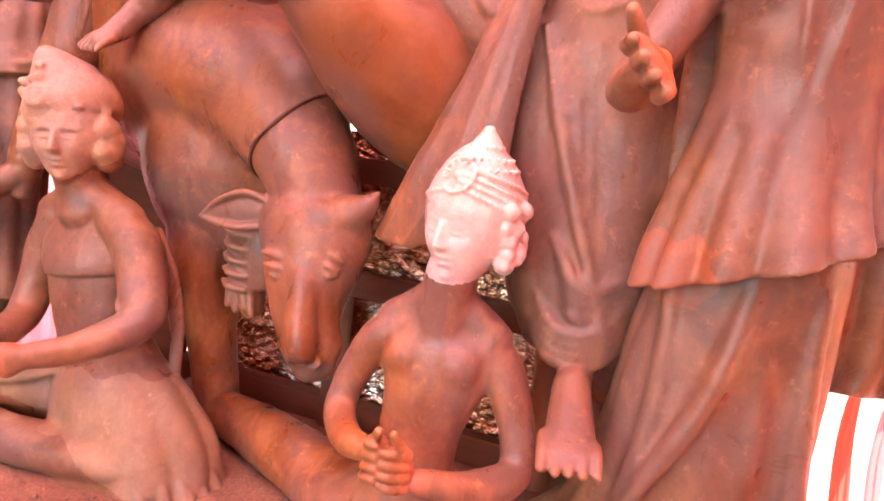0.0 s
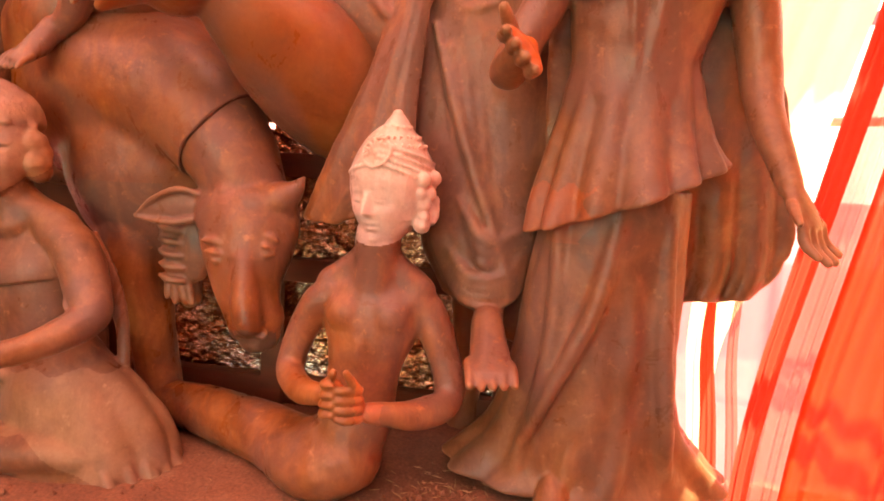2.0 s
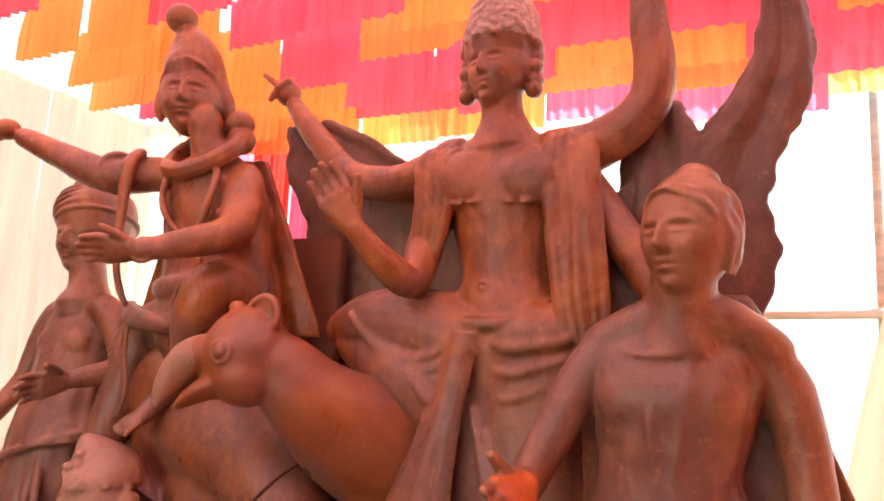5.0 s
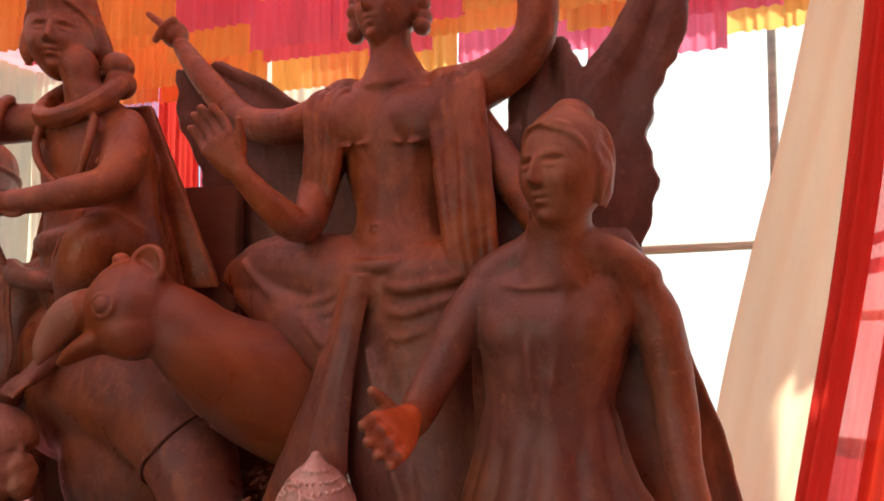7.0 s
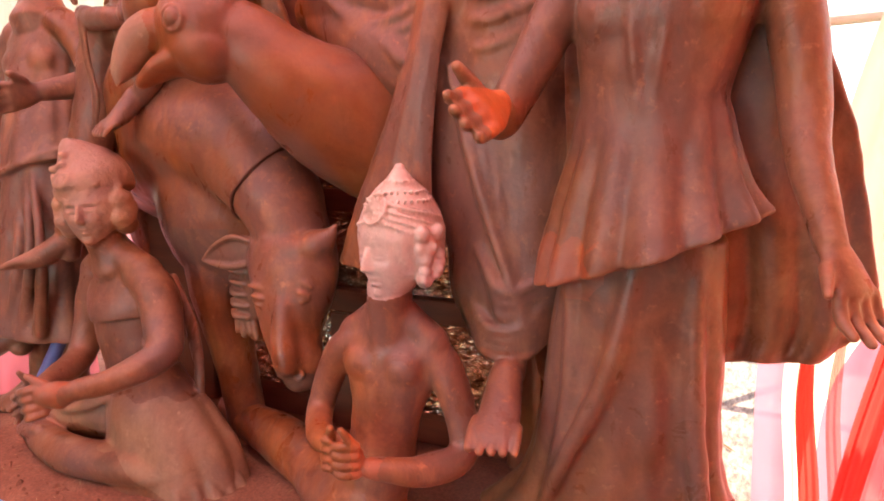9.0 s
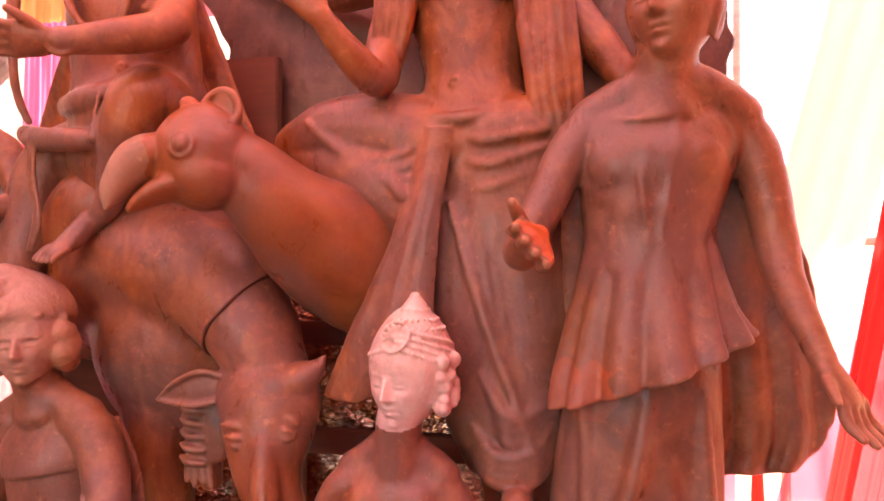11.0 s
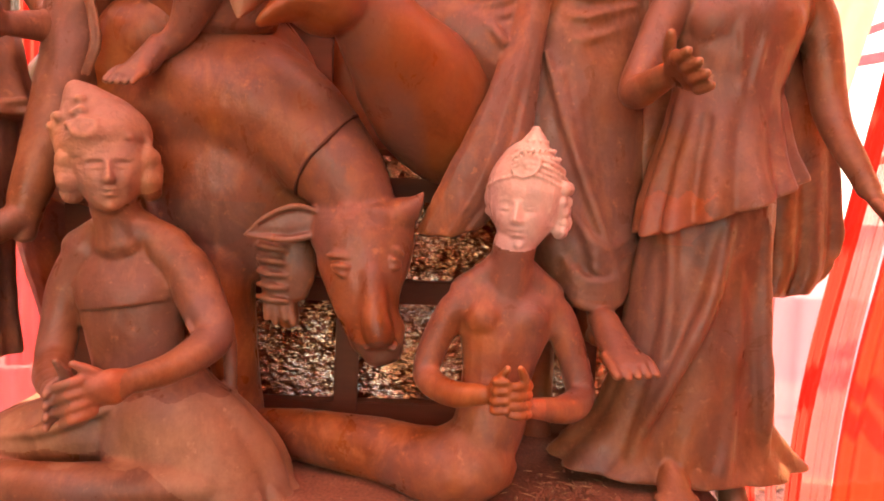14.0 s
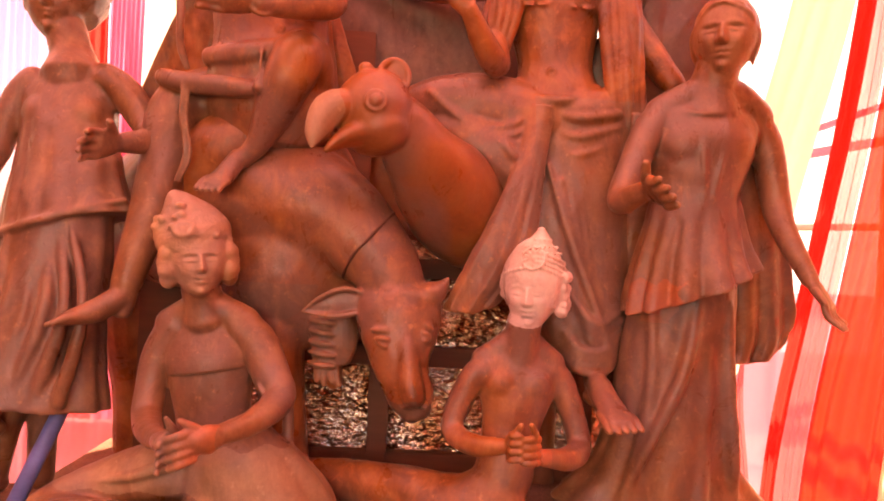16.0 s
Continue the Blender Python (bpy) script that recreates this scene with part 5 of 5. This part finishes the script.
def ground_material():
    m, n, l, b = material("trodden_ground", 0.95)
    g = noise_node(n, l, 2.5, 9, 0.7)
    c = ramp(n, l, g.outputs["Fac"], [(0.3, (0.14, 0.1, 0.075)), (0.5, (0.27, 0.21, 0.16)), (0.7, (0.42, 0.35, 0.29))])
    s = noise_node(n, l, 40, 6, 0.75, (1, 0.3, 1))
    r = ramp(n, l, s.outputs["Fac"], [(0.38, (0.35, 0.35, 0.35)), (0.6, (1.1, 1.1, 1.1))])
    l.new(mix(n, l, 1.0, c.outputs["Color"], r.outputs["Color"], "MULTIPLY"), b.inputs["Base Color"])
    bump(n, l, b, s.outputs["Fac"], 0.7, 0.01)
    return m


GROUND = ground_material()


def blue_paint():
    m, n, l, b = material("worn_blue_paint", 0.55)
    g = noise_node(n, l, 7, 8, 0.7, (0.5, 1, 1))
    c = ramp(n, l, g.outputs["Fac"], [(0.3, (0.16, 0.34, 0.68)), (0.6, (0.25, 0.46, 0.78)), (0.68, (0.36, 0.52, 0.78)), (0.74, (0.65, 0.58, 0.55))])
    l.new(c.outputs["Color"], b.inputs["Base Color"])
    bump(n, l, b, g.outputs["Fac"], 0.2, 0.002)
    return m


BLUE = blue_paint()

# ground
bm = bmesh.new()
bmesh.ops.create_grid(bm, x_segments=60, y_segments=60, size=60)
for v in bm.verts:
    v.co.z = 0.015 * noise.noise(v.co * 0.7)
tagged(part("ground", bm, GROUND), "pale trodden earth ground strewn with straw", kind="structure")

# platform: deck with an earth cover, blue fascia, legs
platform = tagged(new("platform"), "low wooden platform with blue painted fascia and red earth on top", "platform")
platform.location = (-0.7, 1.4, 0)


def on(parent, ob):
    ob.parent = parent
    ob.location = -parent.location
    return ob


bm = bmesh.new()
bmesh.ops.create_grid(bm, x_segments=120, y_segments=60, size=0.5)
for v in bm.verts:
    x, y = v.co.x * 2.28 - 0.86, v.co.y * 1.14 + 1.445
    edge = min(1, (y - 0.875) * 25, (0.28 - x) * 25)
    if y > 1.43 and x < -1.82:
        x = -1.82 + 0.002 * (x + 1.62)
    v.co = Vector((x, y, 0.487 + 0.012 * max(0, edge) + 0.007 * noise.noise(Vector((x * 9, y * 9, 0))) + 0.004 * noise.noise(Vector((x * 40, y * 40, 3)))))
on(platform, part("earth_cover", bm, EARTH, None, "red dusty earth", True))
for i in range(6):
    bm = bmesh.new()
    y0 = 0.878 + 0.19 * i
    box(bm, (-2.0 if i < 3 else -1.82, y0, 0.455), (0.28, y0 + 0.186, 0.484), 0.003)
    on(platform, part("plank", bm, WOOD))
bm = bmesh.new()
box(bm, (-2.0, 0.852, 0.385), (-0.325, 0.876, 0.492), 0.004, 0.001)
on(platform, part("fascia_board", bm, BLUE, None, "worn blue paint"))
bm = bmesh.new()
box(bm, (-0.321, 0.852, 0.386), (0.282, 0.876, 0.49), 0.004, 0.001)
on(platform, part("fascia_board", bm, BLUE, None, "worn blue paint"))
for x, y in ((-1.94, 0.95), (-1.94, 1.35), (-1.4, 0.95), (-1.4, 1.9), (-0.6, 0.95), (-0.6, 1.9), (0.2, 0.95), (0.2, 1.9)):
    bm = bmesh.new()
    box(bm, (x - 0.035, y - 0.035, 0.0), (x + 0.035, y + 0.035, 0.455), 0.004)
    on(platform, part("leg", bm, WOOD))

# frame and foil behind the figures
frame_back = tagged(new("support_frame"), "rough dark timber frame standing on the platform behind the figures", "frame")
frame_back.location = (-0.6, 1.75, 0.487)
for lo, hi in (((-1.3, 1.62, 0.5), (0.2, 1.67, 0.585)), ((-1.3, 1.62, 0.9), (0.2, 1.67, 0.97)), ((-1.3, 1.66, 1.22), (0.2, 1.71, 1.29)), ((-0.765, 1.6, 0.5), (-0.69, 1.618, 0.9)), ((-0.03, 1.56, 0.5), (0.04, 1.618, 1.3)), ((-1.36, 1.6, 0.5), (-1.29, 1.67, 1.3)), ((-1.03, 1.6, 1.29), (-0.8, 1.64, 2.1)), ((-1.6, 1.625, 0.5), (-1.365, 1.655, 1.2)), ((-0.79, 1.75, 1.29), (-0.4, 1.77, 1.62)), ((-0.39, 1.75, 1.29), (0.2, 1.77, 1.6))):
    bm = bmesh.new()
    box(bm, lo, hi, 0.004, 0.002)
    on(frame_back, part("beam", bm, WOOD))
bm = bmesh.new()
bmesh.ops.create_grid(bm, x_segments=240, y_segments=290, size=0.5)
for v in bm.verts:
    x, z = v.co.x * 1.5 - 0.55, v.co.y * 0.86 + 0.93
    q = Vector((x * 16, z * 26, 0))
    v.co = Vector((x + random.uniform(-0.002, 0.002), 1.7 + 0.008 * noise.noise(q) + 0.005 * noise.noise(q * 2.7) + random.uniform(-0.0012, 0.0012), z + random.uniform(-0.001, 0.001)))
bmesh.ops.triangulate(bm, faces=bm.faces)
tagged(part("foil_sheet", bm, FOIL), "crinkled gold and silver foil sheet on the back of the frame", "foil sheet")


# ---- cloth ----
def strip(name, mat, path, width, label, folds=6, depth=0.03, seed=0, run=(1, 0), group=""):
    """A hanging cloth. path: (x, y, z) of its first edge, from the top; width at each; run: the way along it."""
    k = spline([[*p, w] for p, w in zip(path, width)], 8)
    bm = bmesh.new()
    n = folds * 8
    grid = []
    d = Vector((run[0], run[1], 0)).normalized()
    side = Vector((-d.y, d.x, 0))
    for i, (x, y, z, w) in enumerate(k):
        row = []
        for j in range(n + 1):
            q = j / n
            wob = noise.noise(Vector((q * folds * 0.55 + seed * 7.3, z * 0.45, seed)))
            fine = noise.noise(Vector((q * folds * 2.6 + seed * 3.7, z * 0.9, seed + 5)))
            amp = 0.35 + 0.9 * abs(noise.noise(Vector((q * folds * 0.4 + 2.2, z * 0.3, seed + 9))))
            off = depth * (amp * math.sin(q * folds * 2 * math.pi + 4.5 * wob + seed) + 1.3 * wob + 0.35 * fine)
            row.append(bm.verts.new(Vector((x, y, z)) + d * (q * w) + side * off))
        grid.append(row)
    for a, b in zip(grid, grid[1:]):
        for j in range(n):
            bm.faces.new((a[j], a[j + 1], b[j + 1], b[j]))
    return tagged(part(name, bm, mat, None, "", True), label, "curtain", group)


EDGE = [(0.99, 3.2), (0.875, 2.6), (0.79, 2.2), (0.69, 1.8), (0.615, 1.45), (0.565, 1.1), (0.545, 0.8), (0.575, 0.5), (0.62, 0.02)]
FOLD = [(0.99, 3.2), (0.945, 2.6), (0.9, 2.2), (0.845, 1.8), (0.785, 1.45), (0.725, 1.1), (0.675, 0.8), (0.645, 0.5), (0.63, 0.02)]
SIDE = "side curtains"
strip("curtain", BUTTER, [(x, 1.8, z) for x, z in EDGE], [0.26, 0.26, 0.26, 0.26, 0.25, 0.21, 0.11, 0.07, 0.07], "pale yellow cloth curtain, swept aside and hanging to the ground", 3, 0.01, 1, group=SIDE)
strip("curtain", RED, [(x + 0.03, 1.76, z) for x, z in EDGE[5:]], [0.01, 0.04, 0.05, 0.05], "red cloth curtain, gathered in narrow folds", 2, 0.008, 9, group=SIDE)
strip("curtain", SHEER_RED, [(x + 0.095, 1.72, z) for x, z in EDGE[5:]], [0.01, 0.03, 0.035, 0.035], "sheer red cloth curtain, gathered in narrow folds", 2, 0.006, 11, group=SIDE)
strip("curtain", RED, [(x - 0.015, 1.5, z) for x, z in FOLD], [0.075, 0.075, 0.075, 0.07, 0.065, 0.06, 0.055, 0.05, 0.05], "red cloth curtain, gathered in narrow folds", 2, 0.01, 2, group=SIDE)
strip("curtain", SHEER_RED, [(x + 0.04, 1.53, z) for x, z in FOLD], [0.1] * 9, "sheer red cloth curtain, light shining through", 4, 0.012, 3, (1, -0.1), SIDE)
strip("curtain", VERMILION, [(x + 0.085, 1.44, z) for x, z in FOLD], [0.24] * 9, "vermilion cloth curtain hanging in loose folds", 4, 0.022, 6, (0.9, -0.35), SIDE)
strip("curtain", STRAW_CLOTH, [(x + 0.3, 1.36, z) for x, z in FOLD], [0.2] * 9, "pale yellow cloth curtain hanging in loose folds", 3, 0.02, 4, (0.8, -0.6), SIDE)
strip("curtain", VERMILION, [(x + 0.44, 1.24, z) for x, z in FOLD], [0.5] * 9, "vermilion cloth curtain hanging in loose folds", 5, 0.025, 12, (0.7, -0.7), SIDE)
strip("curtain", VERMILION, [(1.42, 1.1, z) for x, z in FOLD], [0.8] * 9, "vermilion cloth curtain hanging in loose folds", 6, 0.03, 7, (0.35, -1), SIDE)

# back wall of coloured lengths
x = -4.6
for i, (mat, w, word) in enumerate(((CREAM, 0.6, "cream"), (PINK, 0.35, "pink"), (SHEER_PINK, 0.4, "sheer pink"), (RED, 0.4, "red"), (PINK, 0.23, "pink"), (CREAM, 0.82, "cream"), (SHEER_PINK, 0.45, "sheer pink"), (CREAM, 0.45, "cream"))):
    strip("curtain", mat, [(x, 3.9, 3.62), (x, 3.9, 2.0), (x, 3.9, 0.02)], [w, w, w], word + " cloth length hung from the roof as a back wall", 7, 0.03, 10 + i, group="back wall cloths")
    x += w
strip("curtain", SHEER_PINK, [(-2.95, 2.35, 1.0), (-2.95, 2.35, 0.6), (-2.95, 2.35, 0.02)], [1.25] * 3, "sheer pink cloth length hung low behind the platform", 8, 0.03, 44, group="back wall cloths")
strip("curtain", SHEER_PINK, [(-2.95, 2.3, 0.95), (-2.95, 2.3, 0.5), (-2.95, 2.3, 0.02)], [1.3] * 3, "sheer pink cloth length hung low beside the platform", 8, 0.03, 45, (0, -1), "back wall cloths")
strip("curtain", SHEER_ROSE, [(0.5, 2.4, 1.2), (0.5, 2.4, 0.6), (0.52, 2.4, 0.02)], [1.75] * 3, "sheer pink cloth length hung low beyond the side curtains", 9, 0.03, 46, (1, 0.1), "back wall cloths")
# left side wall; its unseen third length bounces light in, brownish ones block it
y = 3.9
for i, (mat, w, word) in enumerate(((BUTTER, 0.9, "pale cream"), (BUTTER, 0.9, "pale cream"), (BUTTER, 0.8, "pale cream"), (LIGHT_BLOCK, 0.9, "unseen light-blocking brownish"), (LIGHT_BLOCK, 0.8, "unseen light-blocking brownish"), (LIGHT_BLOCK, 0.9, "unseen light-blocking brownish"), (LIGHT_BLOCK, 1.35, "unseen light-blocking brownish"))):
    strip("curtain", mat, [(-4.6, y, 3.62), (-4.6, y, 2.0), (-4.6, y, 0.02)], [w, w, w], word + " cloth length hung from the roof as a side wall", 7, 0.03, 30 + i, (0, -1), "side wall cloths")
    y -= w
# unseen right wall and front wall with its wide entrance, behind and beside the way
y = 0.35
for i, (mat, w, word) in enumerate(((LIGHT_BLOCK, 0.8, "unseen light-blocking brownish"), (LIGHT_BLOCK, 0.8, "unseen light-blocking brownish"), (LIGHT_BLOCK, 0.8, "unseen light-blocking brownish"), (LIGHT_BLOCK, 0.6, "unseen light-blocking brownish"))):
    strip("curtain", mat, [(1.75, y, 3.62), (1.75, y, 2.0), (1.75, y, 0.02)], [w, w, w], word + " cloth length hung from the roof as a side wall", 7, 0.03, 50 + i, (0, -1), "side wall cloths")
    y -= w
x = -4.6
for i, (mat, w, word) in enumerate(((LIGHT_BLOCK, 1.15, "unseen light-blocking brownish"), (LIGHT_BLOCK, 1.15, "unseen light-blocking brownish"))):
    strip("curtain", mat, [(x, -2.65, 3.62), (x, -2.65, 2.0), (x, -2.65, 0.02)], [w, w, w], word + " cloth length beside the entrance", 7, 0.03, 60 + i, (1, 0), "front wall cloths")
    x += w
for mat, x, z0, w, word in ((LIGHT_BLOCK, 0.3, 0.02, 1.45, "unseen light-blocking brownish"), (LIGHT_BLOCK, -2.3, 2.62, 2.6, "unseen light-blocking brownish")):
    strip("curtain", mat, [(x, -2.65, 3.62), (x, -2.65, (3.6 + z0) / 2), (x, -2.65, z0)], [w, w, w], word + " cloth length at the entrance", 9, 0.03, 66, (1, 0), "front wall cloths")


# roof frills in stepped rows
def frill(mat, x, y, z, w, drop, seed, word):
    bm = bmesh.new()
    n, m = int(w * 90) + 2, 3
    grid = []
    for i in range(m + 1):
        row = []
        for j in range(n + 1):
            q = j / n
            wob = noise.noise(Vector((q * w * 9 + seed * 3.1, i * 0.2, seed)))
            row.append(bm.verts.new((x + q * w, y + 0.016 * math.sin(q * w * 85 + wob * 4) + 0.03 * wob, z - drop * i / m + (0.012 * wob if i == m else 0))))
        grid.append(row)
    for a, b in zip(grid, grid[1:]):
        for j in range(n):
            bm.faces.new((a[j], a[j + 1], b[j + 1], b[j]))
    return tagged(part("roof_frill", bm, mat, None, "", True), word + " gathered cloth frill hanging from the tent roof", "cloth frill", "roof frills")


rng = random.Random(4)
for r in range(11):
    y = 3.72 - 0.34 * r
    x = -3.9 + rng.uniform(0, 0.3) + 0.06 * r
    i = rng.randint(0, 4)
    while x < 1.3:
        w = rng.uniform(0.4, 0.85)
        mat, word = ((ORANGE, "orange"), (ORANGE, "orange"), (PINK, "pink"), (ORANGE, "orange"), (ORANGE, "orange"), (PINK, "pink"), (PINK, "pink"))[i % 7]
        low = 3.12 + 0.024 * r + rng.choice((0.0, 0.05, 0.11))
        frill(mat, x, y + rng.uniform(-0.05, 0.05), 3.62, w, 3.62 - low, r * 31 + i, word)
        x += w
        i += 1
bm = bmesh.new()
bmesh.ops.create_grid(bm, x_segments=40, y_segments=40, size=0.5)
for v in bm.verts:
    x, y = v.co.x * 6.5 - 1.4, v.co.y * 6.7 + 0.65
    v.co = Vector((x, y, 3.63 + 0.012 * math.sin(x * 5) * math.sin(y * 3.0)))
tagged(part("ceiling", bm, ROOF, None, "", True), "pink cloth tent roof", kind="structure")


# ---- small things ----
from mathutils.bvhtree import BVHTree


def skin_tree(ob):
    m = ob.data
    return BVHTree.FromPolygons([v.co + ob.location for v in m.vertices], [tuple(q.vertices) for q in m.polygons])


def rope(name, mat, pts, r, turns, label, category, strands=2):
    """A twisted cord along pts."""
    k = spline(pts, 4)
    tan = np.gradient(k, axis=0)
    tan /= np.linalg.norm(tan, axis=1)[:, None]
    c = Clay()
    for s in range(strands):
        path = []
        for i, p in enumerate(k):
            u = np.cross(tan[i], (0.3, 1.0, 0.2))
            u /= np.linalg.norm(u)
            w = np.cross(tan[i], u)
            a = 2 * math.pi * (turns * i / len(k) + s / strands)
            path.append(p + (u * math.cos(a) + w * math.sin(a)) * r * 0.55)
        c.limb(path, [r * 0.62] * len(path), sub=1, seg=7)
    me = bpy.data.meshes.new(name)
    me.from_pydata(np.vstack(c.v).tolist(), [], c.f)
    me.materials.append(mat)
    me.polygons.foreach_set("use_smooth", np.ones(len(me.polygons), bool))
    return tagged(new(name, me), label, category)


ROPE_CORD = plain_board("dark_cord", (0.17, 0.06, 0.035), 0.9)
tree = skin_tree(herd_buffalo)
path = []
for x, z in spline([(-0.672, 1.468), (-0.7, 1.43), (-0.76, 1.355), (-0.812, 1.295), (-0.846, 1.225)], 6):
    hit = tree.ray_cast(Vector((x, 0.9, z)), Vector((0, 1, 0)))[0]
    if hit:
        path.append((hit.x, hit.y - 0.004, hit.z))
rope("rope_collar", ROPE_CORD, path, 0.005, 40, "thin twisted dark rope round the buffalo's neck", "rope")

# crumbs of clay and straw on the platform
STRAW = plain_board("straw", (0.55, 0.38, 0.18), 0.8)
def litter(name, mat, places, size, label, long=1.0):
    v, f = [], []
    for x, y, z in places:
        s, a = size * rng.uniform(0.4, 1.3), rng.uniform(0, 6.3)
        n = len(v)
        for dx, dy, dz in ((-1, 0, 0), (1, 0, 0), (0, -1, 0), (0, 1, 0), (0, 0, -0.6), (0, 0, 1)):
            dx, dy = dx * long * s * rng.uniform(0.7, 1.3), dy * s * rng.uniform(0.6, 1.2)
            v.append((x + dx * math.cos(a) - dy * math.sin(a), y + dx * math.sin(a) + dy * math.cos(a), z + dz * s * rng.uniform(0.7, 1.1)))
        f += [(n, n + 2, n + 5), (n + 2, n + 1, n + 5), (n + 1, n + 3, n + 5), (n + 3, n, n + 5), (n + 2, n, n + 4), (n + 1, n + 2, n + 4), (n + 3, n + 1, n + 4), (n, n + 3, n + 4)]
    me = bpy.data.meshes.new(name)
    me.from_pydata(v, [], f)
    me.materials.append(mat)
    return tagged(new(name, me), label, kind="stuff")


spots = [(rng.uniform(-1.7, 0.26), 0.885 + 0.5 * rng.random() ** 1.6, 0.499) for i in range(420)]
spots += [(-0.325 + rng.gauss(0, 0.012), rng.uniform(0.885, 1.08), 0.501) for i in range(110)]
spots += [(rng.gauss(-0.12, 0.09), rng.gauss(1.2, 0.05), 0.501) for i in range(110)]
litter("clay_crumbs", EARTH, spots, 0.0055, "crumbs of dry red clay scattered on the platform")
litter("clay_lumps", EARTH, [(rng.uniform(-1.5, 0.25), 0.89 + 0.35 * rng.random() ** 1.4, 0.501) for i in range(70)] + [(rng.gauss(-0.14, 0.06), rng.gauss(1.17, 0.04), 0.503) for i in range(26)], 0.011, "lumps of dry red clay lying on the platform")
litter("straw_bits", STRAW, [(rng.uniform(-1.6, 0.2), rng.uniform(0.89, 1.3), 0.502) for i in range(70)] + [(rng.gauss(-0.1, 0.06), rng.gauss(1.25, 0.05), 0.506) for i in range(40)], 0.0016, "short bits of straw on the platform", 9)
litter("straw_litter", STRAW, [(rng.uniform(0.3, 2.4), rng.uniform(0.8, 3.6), 0.012) for i in range(700)], 0.004, "straw and chips lying on the ground", 10)

# slanting blue pole beside the seated figure, and the rail outside
POLE_BLUE = plain_board("blue_paint_pole", (0.16, 0.2, 0.5), 0.5)
def pole(name, mat, a, b, r, label, category):
    a, b = Vector(a), Vector(b)
    bm = bmesh.new()
    bmesh.ops.create_cone(bm, cap_ends=True, segments=14, radius1=r, radius2=r * 0.96, depth=(b - a).length)
    bmesh.ops.bevel(bm, geom=[e for e in bm.edges if len(e.link_faces) == 2 and e.calc_face_angle(0) > 1], offset=r * 0.2, segments=1, affect="EDGES")
    bmesh.ops.transform(bm, matrix=Matrix.Translation((a + b) / 2) @ (b - a).to_track_quat("Z", "Y").to_matrix().to_4x4(), verts=bm.verts)
    return tagged(part(name, bm, mat, None, "", True), label, category)


pole("prop_pole", POLE_BLUE, (-1.752, 1.178, 0.5), (-1.64, 1.376, 0.95), 0.024, "slanting blue painted prop standing on the platform", "pole")
pole("tent_post", SHEER_ROSE, (2.3, 2.4, 0.0), (2.3, 2.4, 3.6), 0.03, "upright post wrapped in pink cloth", "post")
pole("rail", SHEER_ROSE, (0.98, 2.42, 1.876), (2.3, 2.42, 2.41), 0.018, "slanting rail wrapped in pink cloth", "rail")
pole("rail", SHEER_ROSE, (0.98, 2.38, 1.82), (2.3, 2.38, 2.12), 0.024, "slanting rail wrapped in pink cloth", "rail")
PALE_POLE = plain_board("bamboo", (0.8, 0.66, 0.42), 0.6)
pole("tent_post", PALE_POLE, (1.22, 4.69, 0.0), (1.22, 4.69, 3.9), 0.03, "upright bamboo post outside the stall", "post")
pole("tent_post", PALE_POLE, (-0.6, 4.69, 0.0), (-0.6, 4.69, 3.9), 0.03, "upright bamboo post outside the stall", "post")
pole("rail", PALE_POLE, (-0.6, 4.64, 2.02), (1.26, 4.64, 2.1), 0.035, "level bamboo rail tied to the posts", "rail")
pole("tent_post", PALE_POLE, (3.4, 4.69, 0.0), (3.4, 4.69, 3.9), 0.03, "upright bamboo post outside the stall", "post")
pole("rail", PALE_POLE, (1.18, 4.64, 1.6), (3.45, 4.64, 1.72), 0.035, "level bamboo rail tied to the posts", "rail")
# added backdrop, so that the opening burns out to white
WHITE = cloth("white_cloth", (0.95, 0.94, 0.92), 0.7)
strip("bright_backdrop", WHITE, [(-5.0, 9.0, 6.5), (-5.0, 9.0, 3.0), (-5.0, 9.0, 0.02)], [16.0] * 3, "added white cloth backdrop that whitens the view through the opening", 24, 0.05, 71)
